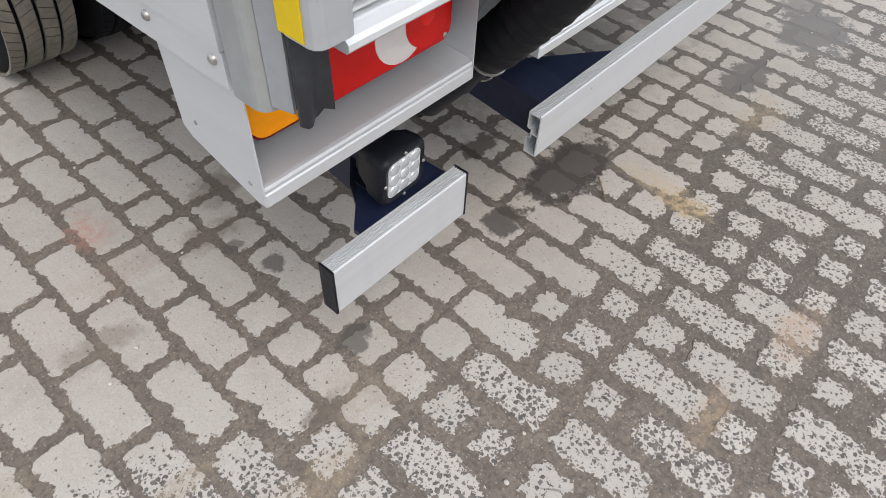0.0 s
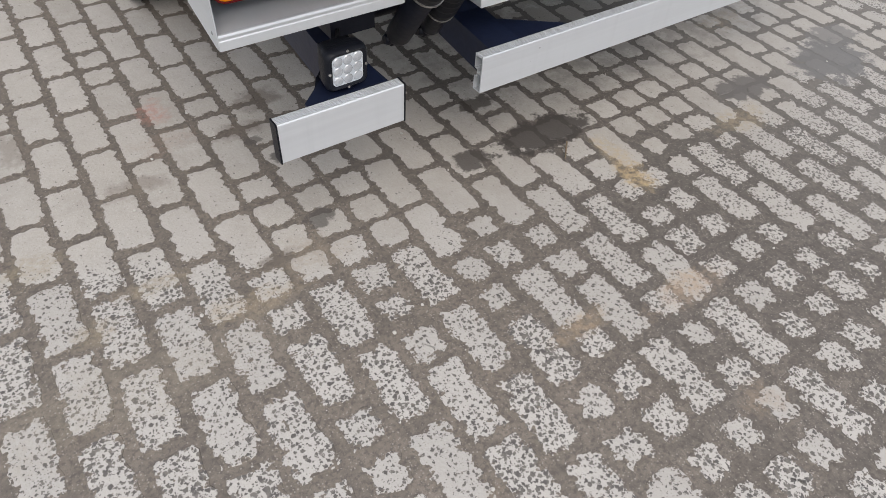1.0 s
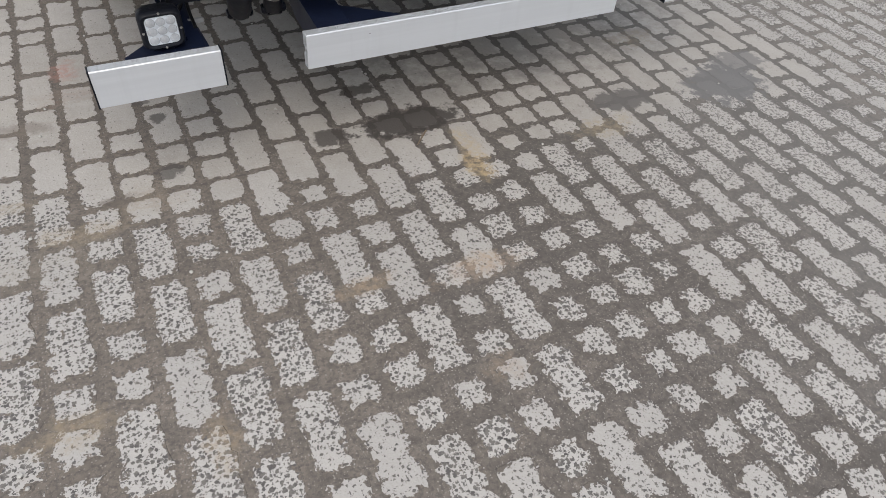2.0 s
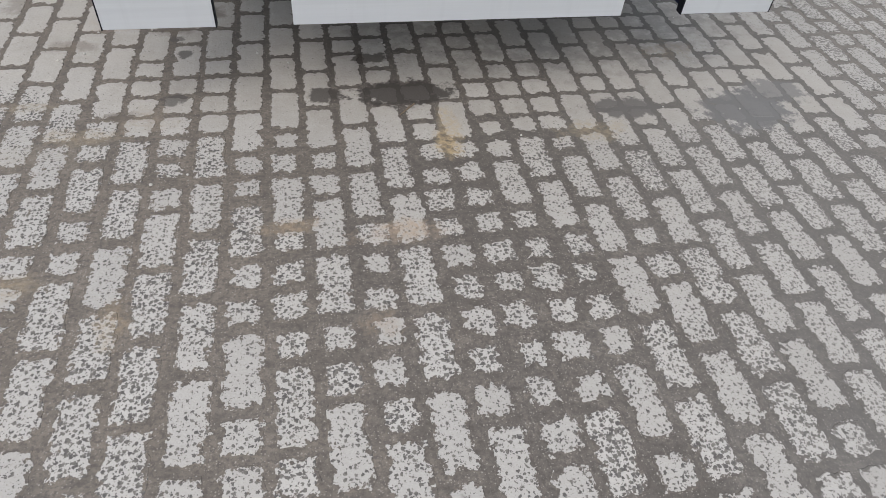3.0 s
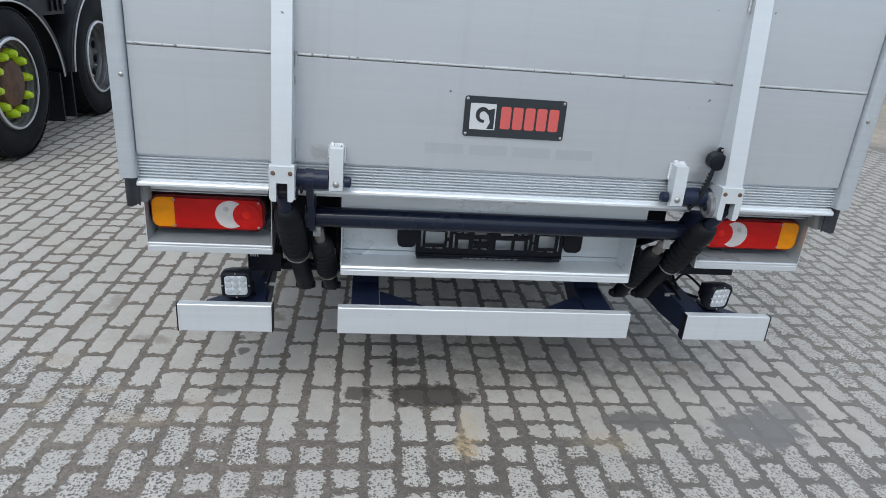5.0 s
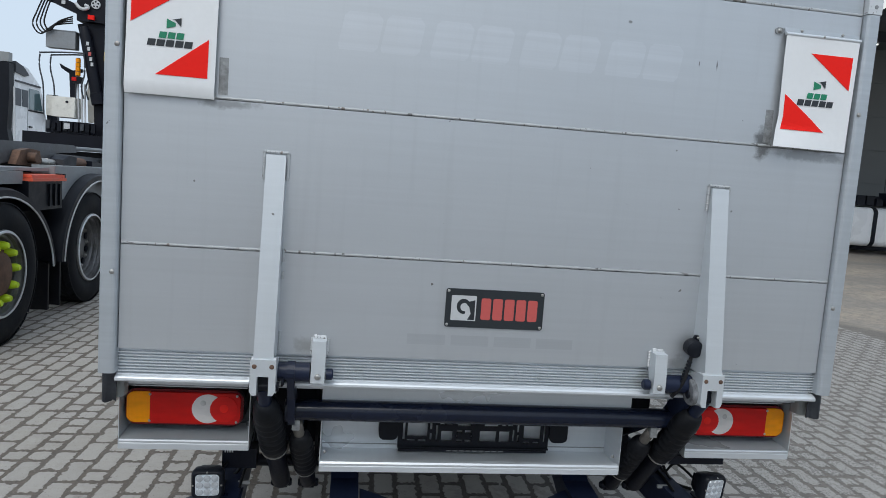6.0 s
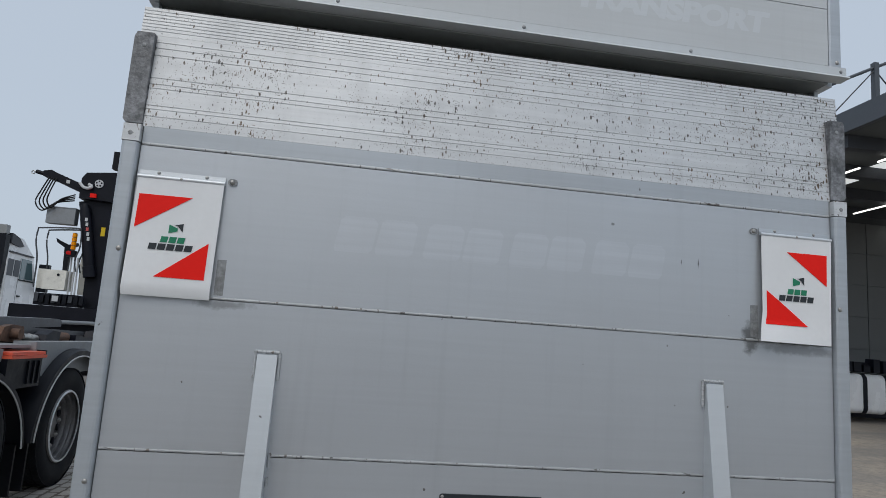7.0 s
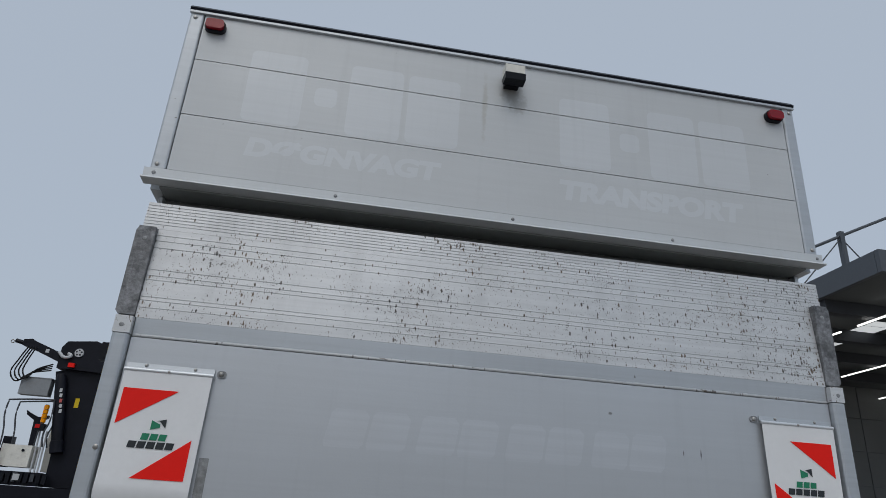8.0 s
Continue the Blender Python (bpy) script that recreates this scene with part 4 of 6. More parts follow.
def lamp_housing(s):
    """Sheet metal housing under the sill with the tail lamp in it. s: -1 or 1, the side."""
    def lr(a, b):
        return sorted((s * a, s * b))
    bm = bmesh.new()
    for x in (0.76, 1.163):
        a, b = lr(x, x + 0.002)
        along_x([(0.004, 0.83), (0.168, 0.83), (0.166, 0.668), (0.15, 0.656), (0.02, 0.622), (0.004, 0.624)], a, b, bm)
    a, b = lr(0.7625, 1.1625)
    along_x([(0.03, 0.6265), (0.15, 0.658), (0.15, 0.6605), (0.03, 0.629)], a, b, bm)
    box(bm, a, b, 0.01, 0.15, 0.829, 0.832)
    h = part("lamp_housing", bm, M_WHITE, truck, "white sheet-metal lamp housing")
    lip = [(0.004, 0.623), (0.03, 0.623), (0.03, 0.654), (0.022, 0.656), (0.006, 0.654), (0.004, 0.65), (0.006, 0.643), (0.004, 0.641)]
    part("back_plate", slab(a, b, 0.148, 0.15, 0.66, 0.828), M_DARK, h, "dark back plate behind the lamp")
    part("front_lip", along_x(lip, a, b), M_BAR, h)
    part("gutter", along_x([(0.009, 0.6575), (0.1475, 0.668), (0.1475, 0.664), (0.012, 0.6562)], a, b), M_WHITE, h)
    for y, z in ((0.03, 0.65), (0.13, 0.69)):
        bolt(h, (s * 1.165, y, z), (s, 0, 0), 0.0038, 0.0016, "rivet", M_GALV)
    c0, c1 = lr(0.785, 1.155)
    base = part("tail_lamp", along_y(rounded(c0 - 0.002, c1 + 0.002, 0.691, 0.815, 0.037), 0.052, 0.147), M_PLASTIC, truck, "long tail lamp with amber, red and clear lenses", False, 0.006)
    def lens(name, outline, depth, material):
        part(name, along_y(outline, 0.052 - depth, 0.0525), material, base, "", True, 0.004)
    z0, z1 = 0.702, 0.804
    rim = along_y(rounded(c0 + 0.001, c1 - 0.001, 0.694, 0.812, 0.034), 0.036, 0.0525)
    part("lens_rim", rim, M_LDARK, base, "dark red edge of the lenses", False, 0.004)
    turns = np.linspace(-math.pi / 2, math.pi / 2, 13)
    end = [(s * 1.078, z0)] + [(s * (1.124 + 0.026 * math.cos(t)), (z0 + z1) / 2 + math.copysign((z1 - z0) / 2 - 0.026, t) + 0.026 * math.sin(t)) for t in turns if t] + [(s * 1.078, z1)]
    lens("amber_lens", end, 0.022, M_LAMBER)
    r = [(s * u, v) for u, v in ((0.8955, z0), (1.077, z0), (1.077, z1), (0.8955, z1))]
    lens("red_lens", r, 0.026, M_LRED)
    disc = [(s * (0.897 + 0.05 * math.cos(t)), (z0 + z1) / 2 + 0.0485 * math.sin(t)) for t in np.linspace(0, math.tau, 24, endpoint=False)]
    lens("clear_lens", disc, 0.0272, M_LWHITE)
    near = [(s * u, v) for u, v in ((0.794, z0 + 0.02), (0.798, z0 + 0.008), (0.81, z0), (0.895, z0), (0.895, z1), (0.81, z1), (0.798, z1 - 0.008), (0.794, z1 - 0.02))]
    lens("red_lens", near, 0.0262, M_LRED)
    ball = [(s * (0.846 + 0.044 * math.cos(t)), (z0 + z1) / 2 + 0.044 * math.sin(t)) for t in np.linspace(0, math.tau, 24, endpoint=False)]
    lens("brake_lens", ball, 0.0284, M_LBRAKE)
    def spot(name, u, v, r, depth, material, label):
        part(name, turned(bmesh.new(), (s * u, 0.053 - depth, v), (s * u, 0.0505 - depth, v), [(0, r), (0.5, r * 0.8), (1, r * 0.3)], 20), material, base, label, True)
    spot("reflector", 0.846, 0.755, 0.0165, 0.0284, M_LBULB, "bright round reflector in the brake lens")
    spot("reflector", 0.912, 0.772, 0.011, 0.0272, M_LGREY, "grey bulb shade in the clear lens")
    for u in (0.806, 1.0775):
        for z in (z0 + 0.007, z1 - 0.007):
            bolt(base, (s * u, 0.027, z), (0, -1, 0), 0.0048, 0.003)


def middle_housing():
    h = part("number_plate_housing", slab(-0.5285, 0.5285, 0.17, 0.172, 0.56, 0.86), M_WHITE, truck, "white sheet-metal housing for the number plate")
    for s in (-1, 1):
        a, b = sorted((s * 0.529, s * 0.531))
        part("side_sheet", slab(a, b, 0.03, 0.18, 0.545, 0.85), M_WHITE, h)
    part("bottom_sheet", slab(-0.5285, 0.5285, 0.06, 0.169, 0.566, 0.569), M_WHITE, h)
    part("top_sheet", slab(-0.5285, 0.5285, 0.02, 0.169, 0.857, 0.86), M_WHITE, h)
    part("front_lip", along_x([(0.03, 0.543), (0.058, 0.543), (0.058, 0.574), (0.05, 0.579), (0.034, 0.577), (0.03, 0.571), (0.032, 0.563), (0.03, 0.561)], -0.5285, 0.5285), M_SILL, h)
    part("fold_line", slab(-0.528, 0.528, 0.1675, 0.1695, 0.585, 0.588), M_GREY, h)
    for x in (-0.515, 0.515):
        bolt(h, (x, 0.0585, 0.6), (0, -1, 0), 0.006, 0.003)
    bolt(h, (-0.531, 0.06, 0.575), (-1, 0, 0), 0.008, 0.004)
    # empty plate holder: an open plastic grid
    holes = [(0.06, 0.19, 0.24, 0.68), (0.06, 0.2, 0.07, 0.14), (0.06, 0.11, 0.77, 0.84), (0.13, 0.18, 0.77, 0.84), (0.03, 0.045, 0.2, 0.8),
             (0.205, 0.22, 0.2, 0.45), (0.205, 0.22, 0.55, 0.8), (0.245, 0.258, 0.3, 0.8), (0.28, 0.355, 0.48, 0.82), (0.27, 0.3, 0.08, 0.15), (0.315, 0.35, 0.08, 0.15),
             (0.27, 0.3, 0.22, 0.29), (0.315, 0.35, 0.22, 0.29), (0.385, 0.475, 0.08, 0.32), (0.5, 0.54, 0.1, 0.18), (0.565, 0.655, 0.08, 0.32), (0.535, 0.645, 0.46, 0.82), (0.665, 0.735, 0.46, 0.82),
             (0.38, 0.42, 0.44, 0.54), (0.435, 0.48, 0.44, 0.54), (0.38, 0.42, 0.76, 0.84), (0.435, 0.48, 0.76, 0.84), (0.38, 0.39, 0.6, 0.7), (0.475, 0.485, 0.6, 0.7),
             (0.68, 0.71, 0.08, 0.15), (0.72, 0.755, 0.08, 0.15), (0.68, 0.71, 0.22, 0.29), (0.72, 0.755, 0.22, 0.29), (0.755, 0.768, 0.4, 0.8), (0.785, 0.8, 0.2, 0.5), (0.785, 0.8, 0.56, 0.8),
             (0.83, 0.945, 0.26, 0.7), (0.82, 0.95, 0.09, 0.16), (0.83, 0.875, 0.78, 0.85), (0.895, 0.94, 0.78, 0.85), (0.965, 0.978, 0.2, 0.8)]
    holder = part("plate_holder", holed(-0.262, 0.292, 0.596, 0.71, 0.128, 0.137, holes), M_PLASTIC, truck, "empty black plastic number plate holder")
    part("holder_rim", along_x([(0.12, 0.592), (0.12, 0.597), (0.127, 0.598), (0.138, 0.597), (0.138, 0.592)], -0.262, 0.292), M_PLASTIC, holder)
    part("holder_strip", slab(-0.258, 0.288, 0.128, 0.138, 0.5775, 0.5865), M_PLASTIC, holder, "", False, 0.003)
    for k in range(9):
        part("strip_mark", slab(-0.085 + k * 0.024, -0.068 + k * 0.024, 0.1272, 0.1285, 0.5805, 0.5835), M_GREY, holder)
    for s, x in ((-1, -0.297), (1, 0.327)):
        part("plate_lamp", along_y(rounded(x - 0.034, x + 0.034, 0.622, 0.72, 0.02), 0.118, 0.169), M_PLASTIC, truck, "black number plate lamp", False, 0.008)


def underrun_bar(x0, x1, capped):
    """Aluminium bar with a ribbed top, hollow inside, with a slot along its back."""
    y0, y1, z0, z1 = BAR_Y, BAR_Y + 0.03, 0.329, 0.431
    zm, w = (z0 + z1) / 2, 0.003
    top = [(y0, z1 - 0.003), (y0 + 0.002, z1)]
    for k in range(5):
        y = y0 + 0.0045 + k * 0.005
        top += [(y, z1), (y + 0.0004, z1 - 0.003), (y + 0.0026, z1 - 0.003), (y + 0.003, z1)]
    top += [(y1, z1)]
    if capped:
        body = along_x([(y0, z0)] + top + [(y1, z0)], x0, x1)
    else:
        back = [(y1, zm + 0.012), (y1 - w, zm + 0.012), (y1 - w, z1 - 0.006), (y0 + w, z1 - 0.006), (y0 + w, z0 + w), (y1 - w, z0 + w), (y1 - w, zm - 0.012), (y1, zm - 0.012), (y1, z0)]
        body = along_x([(y0, z0)] + top + back, x0, x1)
        along_x([(y0 + w + 0.0002, zm - 0.001), (y0 + w + 0.0002, zm + 0.001), (y1 - 0.012, zm + 0.001), (y1 - 0.012, zm + 0.0115), (y1 - w - 0.0002, zm + 0.0115), (y1 - w - 0.0002, zm + 0.0095),
                 (y1 - 0.01, zm + 0.0095), (y1 - 0.01, zm - 0.0095), (y1 - w - 0.0002, zm - 0.0095), (y1 - w - 0.0002, zm - 0.0115), (y1 - 0.012, zm - 0.0115), (y1 - 0.012, zm - 0.001)], x0, x1, body)
    bar = part("underrun_bar", body, M_BAR, truck, "aluminium underrun bar with a ribbed top", False)
    if capped:
        for side, x in ((-1, x0), (1, x1)):
            a, b = sorted((x, x + side * 0.004))
            part("end_cap", slab(a, b, y0 - 0.001, y1 + 0.001, z0 - 0.002, z1 + 0.001), M_PLASTIC, bar, "black plastic end cap", False, 0.001)


def under_body():
    for s in (-1, 1):
        frame_beam = bmesh.new()
        box(frame_beam, s * 0.39 - 0.035, s * 0.39 + 0.035, 0.32, 5.8, 0.62, 0.84)
        part("chassis_rail", frame_beam, M_BLACK, truck, "black chassis rail", False, 0.006)
        # stays that hold the bars
        stay = along_x([(0.026, 0.335), (0.026, 0.425), (0.2, 0.44), (0.55, 0.68), (0.7, 0.68), (0.7, 0.55), (0.55, 0.5), (0.25, 0.36)], s * 0.44 - 0.05, s * 0.44 + 0.05)
        part("bar_stay", stay, M_NAVY, truck, "black steel stay of the underrun bar", False, 0.006)
        gusset = prism(bmesh.new(), [(s * 0.385, 0.026), (s * 0.2, 0.026), (s * 0.385, 0.16)], lambda u, v, d: (u, v, 0.41 + d), 0.012)
        part("gusset", gusset, M_NAVY, truck)
        tilt = 0.18 if s > 0 else -0.02
        arm = prism(bmesh.new(), [(0.026, 0.335), (0.026, 0.424), (0.55, 0.5), (0.62, 0.66), (0.74, 0.66), (0.74, 0.42), (0.5, 0.385), (0.2, 0.335)],
                    lambda u, v, d: (s * (0.795 + d - tilt * max(0.0, u - 0.07)), u, v), 0.075)
        part("bar_stay", arm, M_NAVY, truck, "black steel stay of the underrun bar", False, 0.006)
        foot = prism(bmesh.new(), [(s * 0.785, 0.0265), (s * 0.995, 0.0265), (s * 0.995, 0.045), (s * 0.885, 0.15), (s * 0.79, 0.15)], lambda u, v, d: (u, v, 0.416 + d), 0.01)
        part("gusset", foot, M_NAVY, truck)
        for y, z in ((0.2, 0.44), (0.3, 0.457), (0.4, 0.474)):
            bolt(truck, (s * (0.83 - tilt * y), y, z), (0, -0.17, 0.98), 0.009, 0.008, "bolt", M_BLACK)
        for y, z in ((0.16, 0.434), (0.26, 0.451), (0.36, 0.468)):
            part("cable_clip", slab(s * (0.79 - tilt * (y - 0.07)) - 0.02, s * (0.79 - tilt * (y - 0.07)) + 0.02, y - 0.004, y + 0.004, z, z + 0.012), M_GREY, truck, "", False, 0.002)
        part("cable", hose(bmesh.new(), [(s * 0.8, 0.12, 0.44), (s * 0.8, 0.2, 0.455), (s * 0.79, 0.3, 0.472), (s * 0.77, 0.42, 0.5)], 0.005), M_CABLE, truck)
        # lift arms and cylinders with rubber bellows
        arm = along_x([(-0.03, 0.75), (-0.03, 0.81), (0.5, 0.6), (0.5, 0.5), (0.2, 0.62)], s * 0.6 - 0.008, s * 0.6 + 0.008)
        part("lift_arm", arm, M_NAVY, truck, "black lift arm", False, 0.003)
        for x, x2, top, low, r, b0, b1, steel in ((0.702, 0.665, (-0.185, 0.9), (0.19, 0.432), 0.044, 0.13, 0.6, M_NAVY), (0.605, 0.57, (-0.035, 0.735), (0.185, 0.434), 0.038, 0.16, 0.74, M_ROD)):
            a, b = Vector((s * x, *top)), Vector((s * x2, *low))
            prof = [(b0, r * 0.5), (b0 + 0.012, r * 0.72), (b0 + 0.05, r * 0.9), (b0 + 0.09, r * 0.98), (b0 + 0.13, r)]
            n = 6
            step = (b1 - b0 - 0.18) / n
            for k in range(n):
                q = b0 + 0.14 + k * step
                prof += [(q, r * 0.97), (q + 0.35 * step, r * 1.05), (q + 0.65 * step, r * 1.05), (q + 0.95 * step, r * 0.98)]
            prof += [(b1 - 0.02, r * 0.95), (b1, r * 0.93), (b1 + 0.004, r * 0.76)]
            cyl = part("bellows_cylinder", turned(bmesh.new(), a, b, [(b1 - 0.02, r * 0.7), (b1 + 0.01, r * 0.74), (0.97, r * 0.74), (0.985, r * 0.7), (1, r * 0.62)], 20), M_BLACK, truck, "hydraulic cylinder in a black rubber bellows", True)
            part("bellows", turned(bmesh.new(), a, b, prof, 22), M_RUBBER, cyl, "ribbed black rubber bellows", True)
            part("piston_rod", turned(bmesh.new(), a, b, [(0, r * 0.4), (0.02, r * 0.46), (b0 + 0.02, r * 0.46)], 16), steel, cyl, "bare steel piston rod", True)
            part("cylinder_clamp", turned(bmesh.new(), a.lerp(b, b1 - 0.008), a.lerp(b, b1 - 0.001), [(0, r * 1.0), (1, r * 1.0)], 22), M_STEEL, cyl)
            part("foot_pin", turned(bmesh.new(), b + Vector((-0.036, 0.004, -0.004)), b + Vector((0.036, 0.004, -0.004)), [(0, 0.011), (0.08, 0.015), (0.2, 0.015), (0.21, 0.02), (0.79, 0.02), (0.8, 0.015), (0.92, 0.015), (1, 0.011)], 12), M_BLACK, cyl, "", True)
        part("rod_eye", slab(s * 0.608 - 0.012, s * 0.608 + 0.012, -0.05, -0.025, 0.716, 0.75), M_GALV, truck, "", False, 0.006)
        part("support_plate", along_x([(0.12, 0.82), (0.5, 0.82), (0.5, 0.48), (0.3, 0.45), (0.2, 0.6)], s * 0.55 - 0.006, s * 0.55 + 0.006), M_BLACK, truck, "black support plate", False, 0.002)
        # black sheet added only to keep the gap behind the arms dark
        a, b = sorted((s * 0.535, s * 0.758))
        part("gap_sheet", slab(a, b, 0.3, 0.312, 0.62, 0.855), M_BLACK, truck, "added black sheet behind the lift arms")
        part("cylinder_mount", rod(bmesh.new(), (s * 0.53, 0.26, 0.48), (s * 0.76, 0.26, 0.48), 0.022, 14), M_BLACK, truck, "", True)
        part("hydraulic_hose", hose(bmesh.new(), [(s * 0.78, 0.3, 0.62), (s * 0.8, 0.22, 0.5), (s * 0.84, 0.2, 0.44), (s * 0.87, 0.12, 0.45)], 0.006), M_CABLE, truck)
    part("stay_block", slab(-0.868, -0.752, 0.15, 0.22, 0.497, 0.567), M_BLACK, truck, "black steel block on the stay", False, 0.004)
    for x in (-0.858, -0.85, -0.842, -0.834):
        part("block_mark", slab(x - 0.0022, x + 0.0022, 0.1494, 0.1502, 0.553, 0.562), M_PALE, truck)
    tube = rod(bmesh.new(), (-0.62, -0.03, 0.779), (0.67, -0.03, 0.779), 0.034, 28)
    t = part("torsion_tube", tube, M_TUBE, truck, "dark blue-black cross tube of the tail lift", True)
    for s in (-1, 1):
        x = 0.672 if s > 0 else -0.622
        c0, c1 = Vector((YP - 0.02, 0.94)), Vector((-0.03, 0.775))
        link = [(c0.x + 0.032 * math.cos(t), c0.y + 0.032 * math.sin(t)) for t in np.linspace(0.6, 3.9, 9)]
        link += [(-0.115, 0.84)] + [(c1.x + 0.046 * math.cos(t), c1.y + 0.046 * math.sin(t)) for t in np.linspace(3.5, 6.9, 9)]
        part("tube_plate", along_x(link, x - 0.011, x + 0.011), M_NAVY, t, "", False, 0.004)
        part("tube_end", turned(bmesh.new(), (x + s * 0.011, -0.03, 0.779), (x + s * 0.024, -0.03, 0.779), [(0, 0.04), (0.8, 0.04), (1, 0.034)], 20), M_NAVY, t, "", True)
    part("cross_member", slab(-0.7, 0.7, 0.34, 0.5, 0.52, 0.66), M_BLACK, truck, "black cross member under the box", False, 0.01)
    part("hose_bundle", hose(bmesh.new(), [(0.5, 0.3, 0.52), (0.3, 0.32, 0.46), (0.0, 0.34, 0.45), (-0.3, 0.32, 0.48), (-0.5, 0.3, 0.52)], 0.012), M_CABLE, truck)
    part("lower_tank", slab(0.72, 0.95, 0.06, 0.2, 0.575, 0.605), M_BLACK, truck, "", False, 0.006)
    part("rear_axle", rod(bmesh.new(), (-0.8, 1.72, 0.42), (0.8, 1.72, 0.42), 0.07, 16), M_BLACK, truck, "black rear axle", True)
    # cable plug that hangs at the beam
    plug = part("cable_plug", turned(bmesh.new(), (0.652, YP - 0.055, 1.064), (0.654, YP - 0.012, 1.07), [(0, 0.022), (0.08, 0.028), (0.8, 0.029), (0.82, 0.026), (1, 0.024)], 22), M_PLASTIC, truck, "black rubber-capped cable plug", True)
    part("plug_lug", along_y(rounded(0.655, 0.674, 1.085, 1.108, 0.008), YP - 0.034, YP - 0.022), M_PLASTIC, plug)
    bolt(plug, (0.666, YP - 0.034, 1.1), (0, -1, 0), 0.005, 0.004)
    part("cable", hose(bmesh.new(), [(0.646, YP - 0.04, 1.038), (0.634, YP - 0.045, 0.99), (0.618, YP - 0.045, 0.94), (0.598, YP - 0.03, 0.9)], 0.0062), M_CABLE, plug)
    grip = bmesh.new()
    for k in range(7):
        p = Vector((0.642 - k * 0.003, YP - 0.042, 1.025 - k * 0.011))
        rod(grip, p, p + Vector((-0.0014, 0, -0.006)), 0.0088, 10)
    part("cable_grip", grip, M_PLASTIC, plug)


def tread_wheel(owner, label, at, r, width, side, tread_material, hub_material, nuts=None, blocks=44):
    """A lorry wheel: tyre with grooves and tread blocks, rim, hub and nuts; its outer face looks to side (-1 or 1) along x."""
    h = width / 2
    prof = [(-h + 0.02, r * 0.6), (-h, r * 0.7), (-h - 0.006, r * 0.84), (-h + 0.012, r * 0.955), (-h + 0.03, r * 0.985)]
    for k in range(3):
        c = -h + width * (0.255 + 0.245 * k)
        prof += [(c - 0.006, r * 0.985), (c - 0.004, r * 0.962), (c + 0.004, r * 0.962), (c + 0.006, r * 0.985)]
    prof += [(h - 0.03, r * 0.985), (h - 0.012, r * 0.955), (h + 0.006, r * 0.84), (h, r * 0.7), (h - 0.02, r * 0.6)]
    span = width + 0.02
    w = part("wheel", turned(bmesh.new(), (-span / 2, 0, 0), (span / 2, 0, 0), [((u + span / 2) / span, q) for u, q in prof], 56, False), M_TYRE, owner, label, True)
    w.location = at
    bm = bmesh.new()
    for k in range(4):
        c0 = -h + (0.01 if k == 0 else width * (0.255 + 0.245 * (k - 1)) + 0.0055)
        c1 = h - 0.01 if k == 3 else -h + width * (0.255 + 0.245 * k) - 0.0055
        for j in range(blocks):
            a = (j + 0.35 * (k % 2)) * math.tau / blocks
            b = a + math.tau / blocks * 0.9
            skew = (0.7, -0.45, 0.5, -0.7)[k] * math.tau / blocks
            q0, q1 = r * 0.975, r * 1.0 if 0 < k < 3 else r * 0.995
            pts = []
            for q in (q0, q1):
                for x, t in ((c0, a), (c1, a + skew), (c1, b + skew), (c0, b)):
                    pts.append(bm.verts.new((x, q * math.cos(t), q * math.sin(t))))
            for f in ((4, 5, 6, 7), (0, 1, 5, 4), (1, 2, 6, 5), (2, 3, 7, 6), (3, 0, 4, 7)):
                bm.faces.new([pts[i] for i in f])
    part("tread", bm, tread_material, w, "dusty tread blocks")
    s = side
    rim = [(0, r * 0.6), (0.08, r * 0.62), (0.11, r * 0.6), (0.15, r * 0.57), (0.28, r * 0.56), (0.3, r * 0.53), (0.36, r * 0.52), (0.5, r * 0.515), (0.52, r * 0.475), (0.6, r * 0.46), (0.74, r * 0.455), (0.78, r * 0.4), (0.8, r * 0.3), (1, r * 0.28)]
    part("rim", turned(bmesh.new(), (s * (h + 0.004), 0, 0), (s * (h - 0.2), 0, 0), rim, 40, False), hub_material, w, "dull steel rim", True)
    part("rim_ring", turned(bmesh.new(), (s * (h - 0.004), 0, 0), (s * (h + 0.008), 0, 0), [(0, r * 0.585), (0.5, r * 0.61), (1, r * 0.6), (1, r * 0.575)], 40, False), M_SILL, w, "", True)
    if nuts:
        part("hub", turned(bmesh.new(), (s * (h - 0.14), 0, 0), (s * (h - 0.01), 0, 0), [(0, r * 0.46), (0.5, r * 0.46), (0.54, r * 0.34), (0.9, r * 0.3), (1, r * 0.24)], 28), M_RUST, w, "rusty hub", True)
    else:
        part("hub", turned(bmesh.new(), (s * (h - 0.2), 0, 0), (s * (h - 0.12), 0, 0), [(0, r * 0.3), (0.3, r * 0.28), (0.8, r * 0.2), (1, r * 0.17)], 24), M_RIM, w, "", True)
        for k in range(10):
            a = (k + 0.5) * math.tau / 10 + 0.1
            p = Vector((s * (h - 0.156), r * 0.4 * math.cos(a), r * 0.4 * math.sin(a)))
            part("hand_hole", turned(bmesh.new(), p, p + Vector((s * 0.012, 0, 0)), [(0, 0.038), (0.9, 0.036), (1, 0.034)], 12), M_BLACK, w, "", True)
    for k in range(10):
        a = k * math.tau / 10 + 0.1
        out = h - 0.075 if nuts else h - 0.158
        p = Vector((s * out, r * 0.4 * math.cos(a), r * 0.4 * math.sin(a)))
